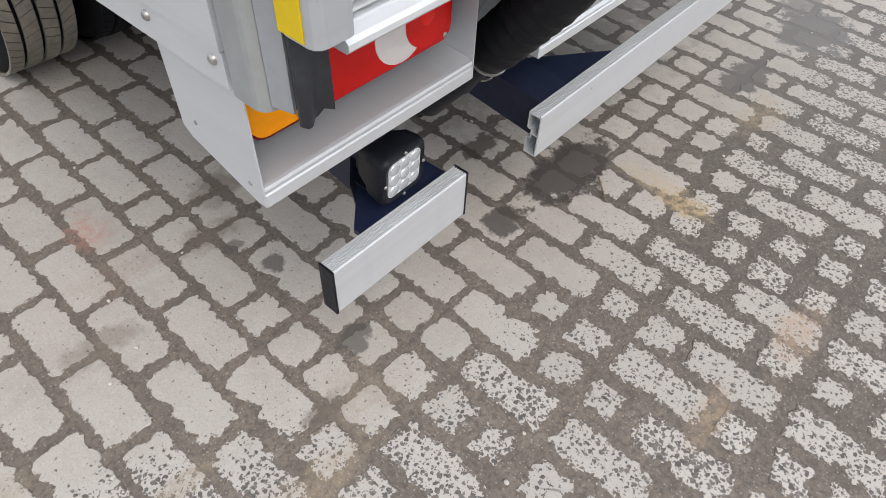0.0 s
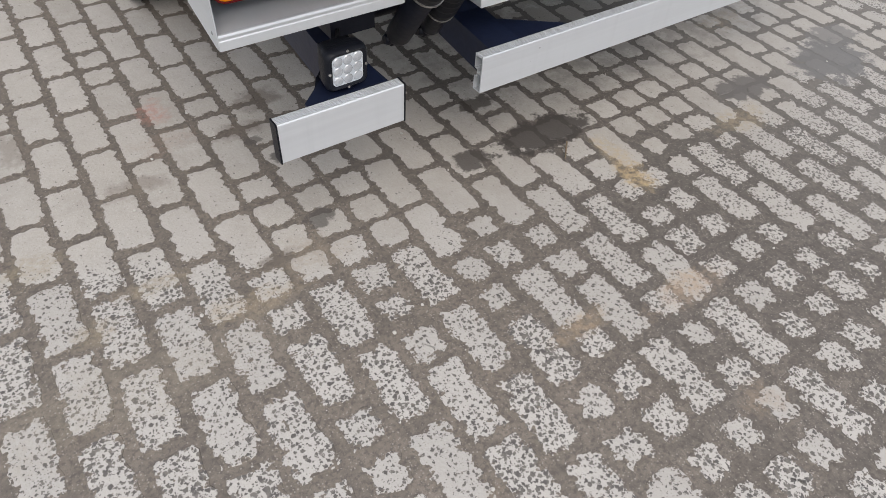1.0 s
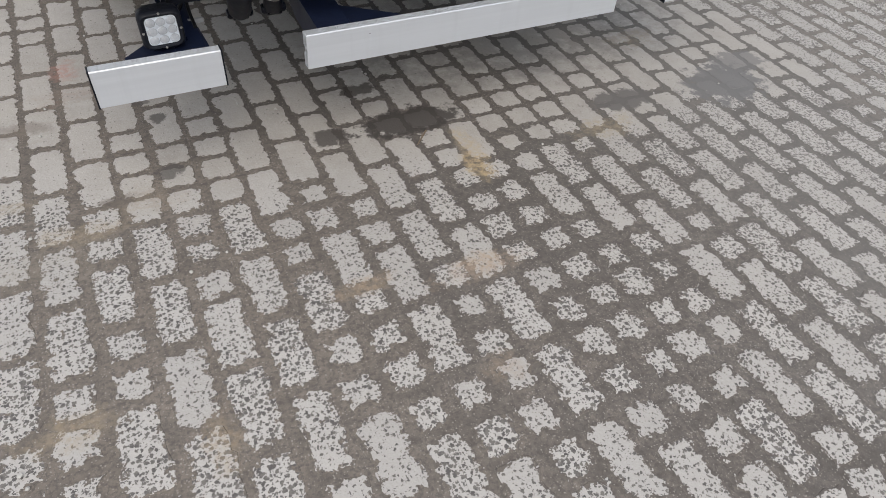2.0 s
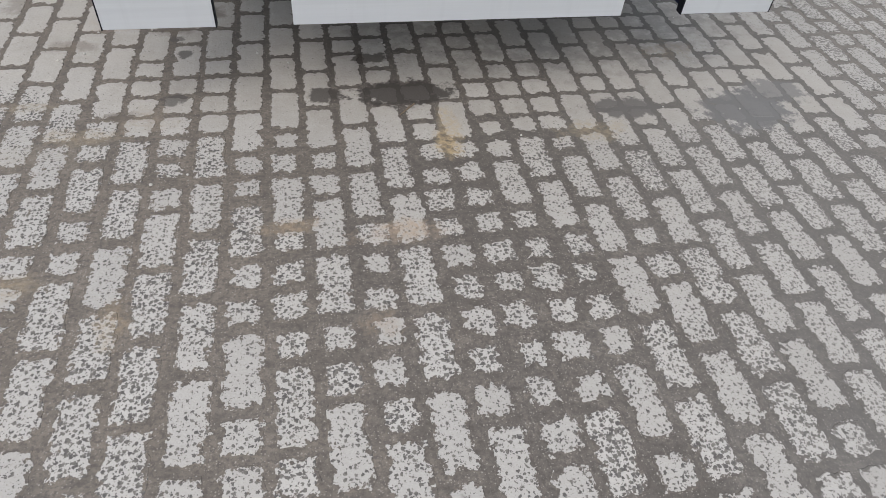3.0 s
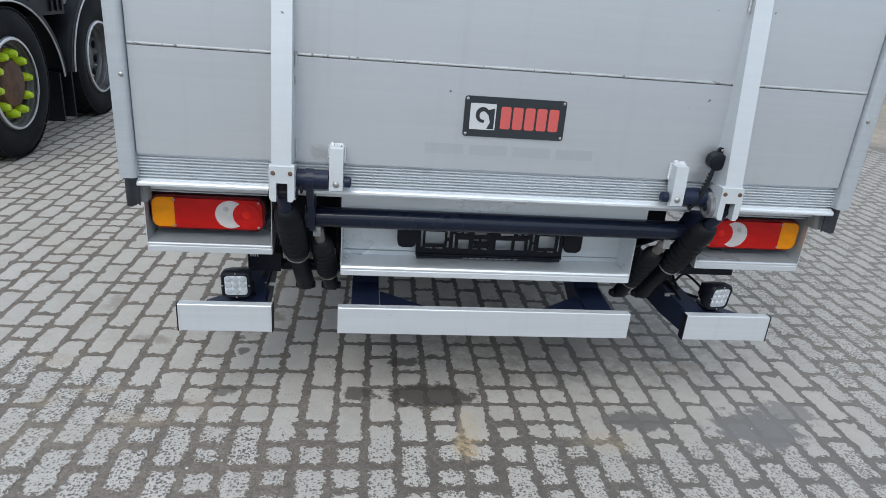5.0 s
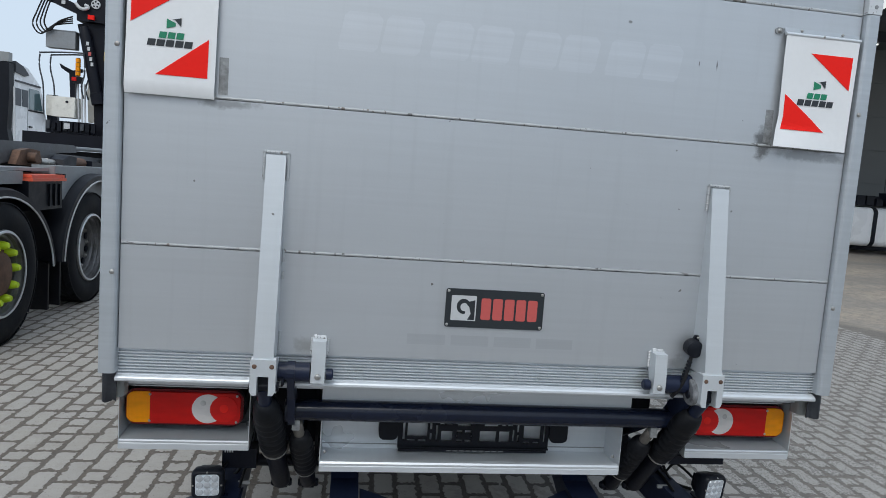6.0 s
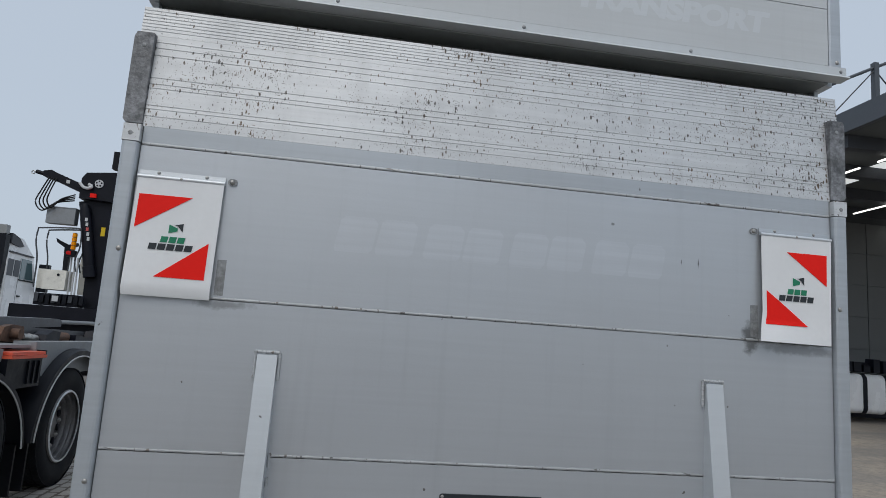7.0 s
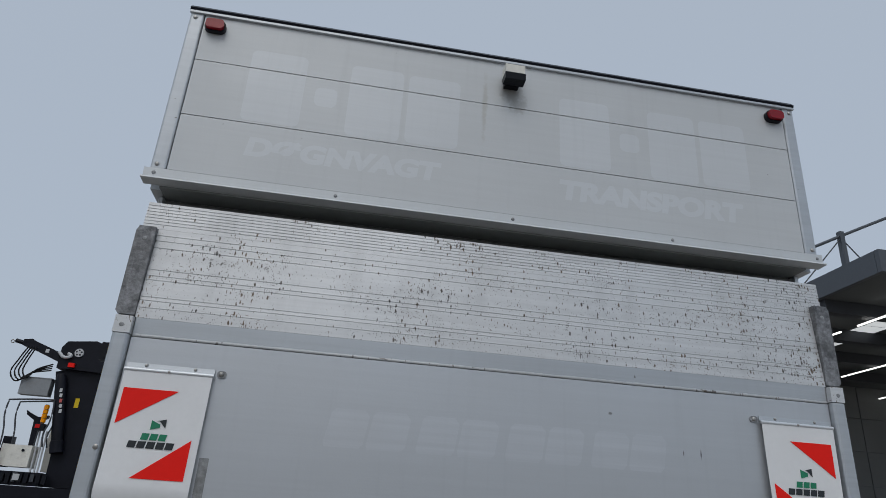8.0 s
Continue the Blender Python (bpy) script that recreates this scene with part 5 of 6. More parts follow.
        part("wheel_nut", turned(bmesh.new(), p, p + Vector((s * (0.085 if nuts else 0.03), 0, 0)), [(0, 0.036 if nuts else 0.02), (0.6, 0.034 if nuts else 0.018), (1, 0.022 if nuts else 0.012)], 10), nuts or M_STEEL, w, "", True)
    return w


def work_lamp(s):
    """A square LED lamp on a swivel foot, turned a little outwards and up."""
    x, z = (-0.8917 if s < 0 else 0.898), 0.494
    lamp = thing("work_lamp", "black LED work lamp on the underrun bar stay", "work lamp", (-0.033, 0, 0), "work lamps")
    turn = Matrix.Translation((x, 0.075, z)) @ Euler((radians(4), radians(-1 if s < 0 else 4), radians(1.3 if s < 0 else 16))).to_matrix().to_4x4()
    def put(u, v, d):
        return turn @ Vector((u, d - 0.045, v))
    def shell(steps, corner):
        """Rings of a rounded square, each (half size, depth)."""
        bm, rings = bmesh.new(), []
        for h, d in steps:
            rings.append([bm.verts.new(put(u, v * 0.98, d)) for u, v in rounded(-h, h, -h, h, h * corner, 6)])
        n = len(rings[0])
        bm.faces.new(rings[0])
        bm.faces.new(rings[-1][::-1])
        for one, two in zip(rings, rings[1:]):
            for i in range(n):
                j = (i + 1) % n
                bm.faces.new((one[i], one[j], two[j], two[i]))
        return bm
    part("bezel", shell([(0.0382, 0.004), (0.0387, 0.0), (0.0455, -0.003), (0.0505, 0.002), (0.0525, 0.012), (0.05, 0.036), (0.043, 0.048), (0.036, 0.07), (0.03, 0.075)], 0.36), M_PLASTIC, lamp, "", True)
    fins = bmesh.new()
    for k in range(5):
        u = -0.026 + k * 0.013
        prism(fins, [(u - 0.002, -0.026), (u + 0.002, -0.026), (u + 0.002, 0.026), (u - 0.002, 0.026)], lambda p, q, d: put(p, q, 0.0755 + d), 0.008)
    part("cooling_fins", fins, M_PLASTIC, lamp)
    glass = part("lens", shell([(0.0378, 0.002), (0.0378, -0.001)], 0.3), M_LCOOL, lamp, "clear lens over nine LEDs")
    for i in range(3):
        for j in range(3):
            u, v = -0.0243 + i * 0.0243, -0.0243 + j * 0.0243
            part("led", turned(bmesh.new(), put(u, v, -0.0012), put(u, v, -0.0042), [(0, 0.0119), (0.5, 0.0108), (0.85, 0.007), (1, 0.003)], 14), M_LED, glass, "", True)
    for u, v in ((-0.0455, 0), (0.0455, 0), (0, 0.0465), (0, -0.0465)):
        part("bolt", turned(bmesh.new(), put(u, v, -0.002), put(u, v, -0.0045), [(0, 0.0035), (1, 0.0025)], 8), M_STEEL, lamp)
    foot = slab(x - 0.03, x + 0.03, 0.05, 0.12, 0.4305, 0.437)
    part("bracket", foot, M_BLACK, lamp, "", False, 0.003)
    plate = prism(bmesh.new(), [(0.0, 0.075), (-0.135, 0.075), (-0.1, 0.13), (-0.03, 0.2), (0.0, 0.24)], lambda u, v, d: (s * 0.83 + s * -u * 0.95, v, 0.412 + d), 0.012)
    part("mounting_plate", plate, M_BLACK, lamp)
    part("cable", hose(bmesh.new(), [put(-0.02 * s, 0.0, 0.08), (s * 0.83, 0.18, z + 0.03), (s * 0.79, 0.2, z - 0.01), (s * 0.77, 0.26, 0.6)], 0.005), M_CABLE, lamp)
    return lamp


def warning_flag(s):
    """White vinyl flag clamped under an aluminium strip; its lower edge stands off the panel."""
    x0, x1 = (-1.117, -0.874) if s < 0 else (0.86, 1.117)
    z1, z0 = (2.076, 1.728) if s < 0 else (2.09, 1.733)
    f = thing("warning_flag", "white vinyl warning flag with red triangles on the tail lift", "warning flag", (-0.033, 0, 0), "warning flags")
    def lie(u, v):
        """The sheet's point for shares u across and v down."""
        out = 0.004 + 0.008 * v ** 2.2 + 0.004 * math.sin(3.1 * v + 1.2 * u) * v + (0.02 * max(0.0, v - 0.8) / 0.2 * (1 - u) if s > 0 else 0.004 * max(0.0, v - 0.86) / 0.14)
        if s < 0:
            out -= 0.011 * (max(0.0, v - 0.9) / 0.1) ** 2
        lean = 0.004 * v if s < 0 else 0.022 * max(0.0, v - 0.75) / 0.25 * (1 - u) + 0.01 * v * u
        return Vector((x0 + (x1 - x0) * u - lean, YP - 0.012 - out, z1 - (z1 - z0) * v))
    def sheet(u0, u1, v0, v1, lift, nu=10, nv=18, keep=None):
        bm, grid = bmesh.new(), {}
        for i in range(nu + 1):
            for j in range(nv + 1):
                u, v = u0 + (u1 - u0) * i / nu, v0 + (v1 - v0) * j / nv
                if keep:
                    u, v = keep(i / nu, j / nv)
                p = lie(u, v) + Vector((0, -lift, 0))
                grid[i, j] = (bm.verts.new(p), bm.verts.new(p + Vector((0, 0.0012, 0))))
        for i in range(nu):
            for j in range(nv):
                for k in (0, 1):
                    try:
                        bm.faces.new([grid[c][k] for c in ((i, j), (i + 1, j), (i + 1, j + 1), (i, j + 1))])
                    except ValueError:
                        pass
        for i in range(nu):
            for j in (0, nv):
                bm.faces.new((grid[i, j][0], grid[i + 1, j][0], grid[i + 1, j][1], grid[i, j][1]))
        for j in range(nv):
            for i in (0, nu):
                bm.faces.new((grid[i, j][0], grid[i, j + 1][0], grid[i, j + 1][1], grid[i, j][1]))
        return bm
    cloth = part("cloth", sheet(0, 1, 0, 1, 0), M_VINYL, f, "", True)
    def tri(a, b, c):
        """Triangle a-b-c in shares of the sheet, as a fan of strips."""
        def at(i, j):
            p = (a[0] + (b[0] - a[0]) * i, a[1] + (b[1] - a[1]) * i)
            q = (a[0] + (c[0] - a[0]) * i, a[1] + (c[1] - a[1]) * i)
            return p[0] + (q[0] - p[0]) * j, p[1] + (q[1] - p[1]) * j
        return at
    if s < 0:
        tris = (((0.66, 0.155), (0.045, 0.155), (0.045, 0.44)), ((0.34, 0.84), (0.915, 0.84), (0.915, 0.53)))
    else:
        tris = (((0.36, 0.155), (0.93, 0.155), (0.93, 0.45)), ((0.66, 0.84), (0.06, 0.84), (0.06, 0.53)))
    for a, b, c in tris:
        path = tri(a, b, c)
        part("red_triangle", sheet(0, 1, 0, 1, 0.0018, 10, 8, lambda i, j: path(0.001 + 0.999 * i, j)), M_RED, cloth, "printed red triangle")
    part("green_mark", sheet(0, 1, 0, 1, 0.0018, 2, 2, lambda i, j: (0.44 + 0.1 * i, 0.395 + 0.075 * j + 0.03 * i * (1 - j) - 0.02 * i * j)), M_GREEN, cloth)
    part("dark_mark", sheet(0, 1, 0, 1, 0.0022, 2, 2, lambda i, j: (0.5 + 0.1 * i + 0.03 * j * (1 - i), 0.4 - 0.018 * i + 0.07 * j * i)), M_INK, cloth)
    for k in range(3):
        part("green_block", sheet(0, 1, 0, 1, 0.0018, 2, 2, lambda i, j: (0.37 + 0.096 * k + 0.08 * i - 0.012 * j, 0.5 + 0.05 * j)), M_GREEN, cloth)
    for k in range(5):
        part("dark_block", sheet(0, 1, 0, 1, 0.0018, 2, 2, lambda i, j: (0.245 + 0.102 * k + 0.086 * i - 0.012 * j, 0.562 + 0.052 * j)), M_INK, cloth)
    part("clamp_strip", along_x([(YP - 0.001, z1 + 0.002), (YP - 0.001, z1 + 0.02), (YP - 0.004, z1 + 0.02), (YP - 0.008, z1 + 0.002)], x0 - 0.001, x1 + 0.001), M_EDGE, f, "bare aluminium clamp strip")
    part("strip_lip", rod(bmesh.new(), (x0 - 0.002, YP - 0.0135, z1 - 0.001), (x1 + 0.002, YP - 0.0135, z1 - 0.001), 0.0058, 10), M_SILL, f, "", True)
    for u in (0.22, 0.78):
        bolt(f, (x0 + (x1 - x0) * u, YP - 0.004, z1 + 0.014), (0, -1, 0), 0.0055, 0.006)
    bolt(f, (x0 + (x1 - x0) * 0.5, YP - 0.0195, z1 - 0.001), (0, -1, 0), 0.004, 0.003)
    xe = x1 + 0.02 if s < 0 else x0 - 0.02
    part("lug", along_y(rounded(xe - 0.012, xe + 0.014, z1 - 0.002, z1 + 0.018, 0.008), YP - 0.005, YP), M_GALV, f, "", False, 0.002)
    bolt(f, (xe, YP - 0.005, z1 + 0.008), (0, -1, 0), 0.0075, 0.005)
    xa, xb = (x1 + 0.004, x1 + 0.03) if s < 0 else (x0 - 0.03, x0 - 0.004)
    part("tape_remnant", slab(xa, xb, YP - 0.0009, YP, 1.745, 1.85), M_GALV, f, "grey tape remnant")


cargo_box()
unseen_front_end()
tail_lift()
for side in (-1, 1):
    lamp_housing(side)
middle_housing()
underrun_bar(-1.084, -0.766, True)
underrun_bar(-0.536, 0.55, False)
underrun_bar(0.775, 1.112, True)
under_body()
for side in (-1, 1):
    work_lamp(side)
    warning_flag(side)
    for x in (0.954, 0.68):
        tread_wheel(truck, "rear wheel with a dusty tread", (side * x, 1.72, 0.42), 0.42, 0.215, side, M_DUSTY if x > 0.8 else M_TYRE, M_GREY, None, 70)


# ---- hook-lift truck with a loading crane, parked alongside ----
def hook_truck():
    t = thing("hooklift_truck", "hook-lift truck with a black loading crane, parked alongside", "truck")
    for y, z, x, nuts in ((3.4, 0.575, -3.36, M_LIME), (5.3, 0.59, -3.42, None)):
        tread_wheel(t, "large rear wheel", (x, y, z), z - 0.002, 0.32, 1, M_TYRE, M_RIM, nuts, 44)
        tread_wheel(t, "large rear wheel", (-5.15, y, z), z - 0.002, 0.32, -1, M_TYRE, M_RIM, None, 30)
        part("axle", rod(bmesh.new(), (-5.1, y, z), (-3.4, y, z), 0.09), M_BLACK, t)
    for cy, cz, ry, rz, a0, a1, e in ((3.39, 0.45, 0.862, 0.735, 6, 140, 4.25), (5.35, 0.5, 0.87, 0.8, 40, 177, 4.49)):
        part("mudguard", arch(cy, cz, ry, rz, 0.075, -3.75, -3.2, a0, a1), M_PLASTIC, t, "black mudguard", True)
        edge = [(-3.195, cy + ry * math.cos(radians(a0 + (a1 - a0) * k / 20)), cz + rz * math.sin(radians(a0 + (a1 - a0) * k / 20))) for k in range(21)]
        part("mudguard_edge", hose(bmesh.new(), edge, 0.0075, 6), M_PALE, t, "pale mudguard edge")
        part("mud_flap", slab(-3.72, -3.24, e - 0.014, e + 0.014, 0.12, 0.56), M_RUBBER, t, "black rubber mud flap")
    for x in (-3.9, -4.65):
        part("chassis_rail", slab(x - 0.05, x + 0.05, 2.2, 9.2, 0.95, 1.25), M_BLACK, t, "", False, 0.01)
    boxy = part("side_box", slab(-3.6, -3.23, 3.84, 4.48, 1.05, 1.303), M_PLASTIC, t, "black side box with a red lid", False, 0.012)
    for z in (1.305, 1.334):
        part("red_lid", slab(-3.62, -3.2 - (z - 1.305) * 0.6, 3.84 + (z - 1.3), 4.5, z, z + 0.026), M_ORANGE, boxy, "", False, 0.008)
    part("lid_end", slab(-3.6, -3.22, 4.503, 4.53, 1.3, 1.37), M_PLASTIC, boxy)
    for k in range(3):
        part("box_rib", slab(-3.23, -3.212, 4.2 + k * 0.1, 4.225 + k * 0.1, 1.08, 1.28), M_PLASTIC, boxy)
    part("side_plate", slab(-3.5, -3.28, 2.3, 3.85, 1.28, 1.385), M_PALEGREY, t, "pale grey side beam", False, 0.008)
    part("side_ledge", slab(-3.6, -3.34, 2.3, 4.46, 1.388, 1.415), M_PALEGREY, t, "", False, 0.004)
    part("rear_reflector", slab(-3.279, -3.274, 3.3, 3.42, 1.36, 1.38), M_ORANGE, t)
    part("side_plate", slab(-3.5, -3.3, 4.48, 6.6, 1.12, 1.44), M_PALEGREY, t, "pale grey side beam", False, 0.008)
    part("inner_web", slab(-3.84, -3.83, 2.3, 7.0, 1.25, 1.5), M_BLACK, t)
    part("hook_beam", along_x([(2.4, 1.5), (2.4, 1.6), (3.4, 1.625), (6.05, 1.67), (6.12, 1.65), (6.12, 1.585), (4.6, 1.53)], -3.98, -3.76), M_WORN, t, "grey hook-lift beam", False, 0.012)
    part("hook_beam", along_x([(2.4, 1.5), (2.4, 1.6), (6.1, 1.67), (6.1, 1.56)], -4.75, -4.5), M_WORN, t, "grey hook-lift beam", False, 0.012)
    part("slide_rod", rod(bmesh.new(), (-3.82, 6.1, 1.635), (-3.82, 8.4, 1.66), 0.024, 12), M_PALEGREY, t, "", True)
    part("tilt_arm", along_x([(2.4, 1.42), (2.4, 1.57), (4.3, 1.575), (6.6, 1.54), (6.6, 1.5), (4.6, 1.48), (4.2, 1.42)], -3.74, -3.66), M_WORN, t, "grey tilt arm", False, 0.008)
    part("roller_plate", along_x([(4.36, 1.43), (4.45, 1.56), (4.62, 1.585), (4.82, 1.57), (4.86, 1.46), (4.7, 1.42)], -3.65, -3.58), M_RUST, t, "rusty roller bracket", False, 0.02)
    part("roller", rod(bmesh.new(), (-3.62, 4.6, 1.5), (-3.5, 4.6, 1.5), 0.05, 18), M_RUST, t, "rusty roller", True)
    part("lock_cylinder", turned(bmesh.new(), (-3.6, 4.84, 1.47), (-3.6, 5.12, 1.45), [(0, 0.035), (0.5, 0.038), (0.52, 0.045), (1, 0.045)], 14), M_STEEL, t, "", True)
    part("locking_arm", along_x([(5.12, 1.41), (5.16, 1.5), (5.3, 1.545), (5.48, 1.53), (5.46, 1.42)], -3.64, -3.5), M_BLACK, t, "", False, 0.012)
    part("locking_pin", rod(bmesh.new(), (-3.6, 5.49, 1.475), (-3.6, 5.86, 1.47), 0.055, 14), M_RUST, t, "", True)
    part("locking_arm", along_x([(5.9, 1.42), (5.9, 1.5), (6.5, 1.46), (6.55, 1.55), (6.7, 1.56), (6.7, 1.42)], -3.64, -3.5), M_BLACK, t, "", False, 0.012)
    # crane
    part("crane_base", slab(-5.1, -3.72, 7.72, 8.7, 1.63, 1.85), M_CRANE, t, "black crane base", False, 0.03)
    part("crane_leg", slab(-5.3, -3.6, 8.0, 8.5, 1.25, 1.62), M_BLACK, t, "", False, 0.02)
    col = along_y([(-4.27, 1.86), (-4.28, 2.25), (-4.33, 2.7), (-4.44, 3.05), (-4.52, 3.4), (-4.1, 3.5), (-3.85, 3.4), (-3.8, 1.86)], 8.0, 8.5)
    part("crane_column", col, M_CRANE, t, "black crane column", False, 0.03)
    head = along_y([(-4.5, 3.44), (-4.5, 3.74), (-4.44, 3.83), (-4.05, 3.87), (-3.86, 3.8), (-3.84, 3.42)], 7.92, 8.5)
    part("crane_head", head, M_CRANE, t, "black crane head", False, 0.03)
    disc = part("pivot_disc", rod(bmesh.new(), (-4.246, 7.9, 3.676), (-4.246, 7.92, 3.676), 0.06, 24), M_PALE, t, "pale pivot disc", True)
    for k in range(5):
        a = k * math.tau / 5 + 0.3
        p = Vector((-4.246 + 0.036 * math.cos(a), 7.899, 3.676 + 0.036 * math.sin(a)))
        part("disc_hole", rod(bmesh.new(), p, p + Vector((0, -0.002, 0)), 0.013, 10), M_CRANE, disc)
    part("crane_jib", along_y([(-4.5, 3.53), (-4.88, 3.68), (-5.03, 3.72), (-5.03, 3.8), (-4.92, 3.82), (-4.86, 3.79), (-4.48, 3.65)], 7.92, 8.12), M_CRANE, t, "folded black crane jib", False, 0.015)
    part("jib_tip", rod(bmesh.new(), (-5.16, 8.0, 3.79), (-5.02, 8.0, 3.76), 0.03, 12), M_BLACK, t)
    part("jib_ring", hose(bmesh.new(), [(-5.2 + 0.022 * math.cos(a), 8.0, 3.775 + 0.022 * math.sin(a)) for a in np.linspace(0, 6.0, 9)], 0.007, 6), M_STEEL, t)
    part("jib_mark", slab(-4.7, -4.65, 7.915, 7.919, 3.64, 3.69), M_PALE, t)
    part("clamp_ring", hose(bmesh.new(), [(-4.5, 7.88, 3.66), (-4.44, 7.87, 3.6), (-4.38, 7.87, 3.59), (-4.33, 7.88, 3.62), (-4.38, 7.88, 3.65)], 0.022, 8), M_PALE, t, "pale bent clamp")
    part("crane_ram", turned(bmesh.new(), (-4.41, 7.94, 3.36), (-4.2, 7.94, 2.3), [(0, 0.05), (0.1, 0.075), (0.85, 0.075), (0.86, 0.085), (1, 0.085)], 18), M_CRANE, t, "", True)
    for k in range(5):
        part("ram_mark", slab(-4.345 + k * 0.016, -4.31 + k * 0.016, 7.855, 7.86, 3.1 - k * 0.07, 3.15 - k * 0.07), M_SALMON if k == 2 else M_PALE, t)
    for k in range(4):
        part("crane_hose", hose(bmesh.new(), [(-4.93 + 0.035 * k, 7.9, 3.7), (-5.0 + 0.04 * k, 7.88, 3.5), (-5.045 + 0.05 * k, 7.86, 3.32 + 0.01 * k), (-4.94 + 0.04 * k, 7.86, 3.2 + 0.02 * k), (-4.78 + 0.02 * k, 7.88, 3.33 + 0.02 * k), (-4.56, 7.95, 3.4 + 0.03 * k)], 0.0105, 6), M_CABLE, t, "black hydraulic hose")
    part("red_valve", slab(-4.34, -4.26, 7.88, 7.93, 3.46, 3.52), M_RED, t, "", False, 0.008)
    part("steel_box", slab(-4.89, -4.505, 7.9, 8.04, 3.038, 3.27), M_PALEGREY, t, "dull stainless box", False, 0.008)
    part("box_lid", slab(-4.896, -4.5, 7.893, 8.05, 3.271, 3.281), M_PALEGREY, t)
    part("control_box", slab(-4.803, -4.5, 7.9, 8.2, 2.088, 2.368), M_CREAM, t, "cream control box", False, 0.01)
    part("box_shelf", slab(-4.9, -4.81, 7.95, 8.2, 2.1, 2.375), M_CREAM, t, "", False, 0.01)
    part("box_knob", rod(bmesh.new(), (-4.6, 7.885, 2.3), (-4.6, 7.9, 2.3), 0.018, 10), M_BLACK, t)
    part("valve_block", slab(-4.88, -4.3, 7.9, 8.1, 1.86, 2.03), M_BLACK, t, "", False, 0.01)
    rng = random.Random(6)
    for k in range(9):
        x = -4.86 + k * 0.075
        part("valve", slab(x, x + 0.05, 7.86, 7.9, 1.88 + rng.uniform(0, 0.04), 1.98 + rng.uniform(0, 0.06)), M_PLASTIC if k % 3 else M_DARK, t, "", False, 0.006)
    part("valve_tag", slab(-4.62, -4.54, 7.85, 7.858, 1.92, 2.0), M_PALE, t)
    for y, w in ((7.86, 0.0), (8.02, 0.075)):
        part("hand_rail", hose(bmesh.new(), [(-4.89 + w, y, 2.1), (-4.9 + w, y, 2.5), (-4.95 + w, y, 2.75), (-4.945 + w, y, 2.92), (-4.9 + w, y, 2.95), (-4.43 + w * 0.3, y, 2.985), (-4.37, y, 2.94), (-4.36, y, 2.7), (-4.4, y, 2.52), (-4.365, y, 2.36)], 0.011, 8), M_DARK, t, "bent dark hand rail")
    part("seat_frame", along_y([(-4.79, 2.85), (-4.77, 2.79), (-4.66, 2.72), (-4.64, 2.37), (-4.58, 2.37), (-4.575, 2.72), (-4.49, 2.76), (-4.49, 2.8), (-4.61, 2.765), (-4.74, 2.82)], 8.1, 8.16), M_BLACK, t, "", False, 0.008)
    for k in range(4):
        part("beacon", rod(bmesh.new(), (-4.462, 7.9, 2.678 + k * 0.06), (-4.462, 7.9, 2.73 + k * 0.06), 0.033, 14), M_LAMBER, t, "orange beacon", True)
    part("beacon_stem", rod(bmesh.new(), (-4.462, 7.9, 2.66), (-4.462, 7.9, 2.92), 0.024, 12), M_RUST, t)
    part("beacon_foot", slab(-4.54, -4.415, 7.87, 7.95, 2.57, 2.66), M_PLASTIC, t, "", False, 0.008)
    part("red_lamp", slab(-4.53, -4.47, 7.862, 7.869, 2.6, 2.65), M_LRED, t)
    for x in (-4.48, -4.43, -4.39):
        part("oil_pipe", rod(bmesh.new(), (x + 0.02, 7.95, 1.98), (x, 7.95, 2.57), 0.013, 8), M_PALE, t)
    part("white_tank", along_y([(-4.4, 2.05), (-4.42, 2.5), (-4.39, 2.8), (-4.34, 2.75), (-4.25, 2.3), (-4.22, 2.05)], 8.12, 8.3), M_CREAM, t, "", False, 0.02)
    part("yellow_label", slab(-4.155, -4.1, 7.99, 7.999, 2.92, 3.05), M_YELLOW, t, "yellow warning label")


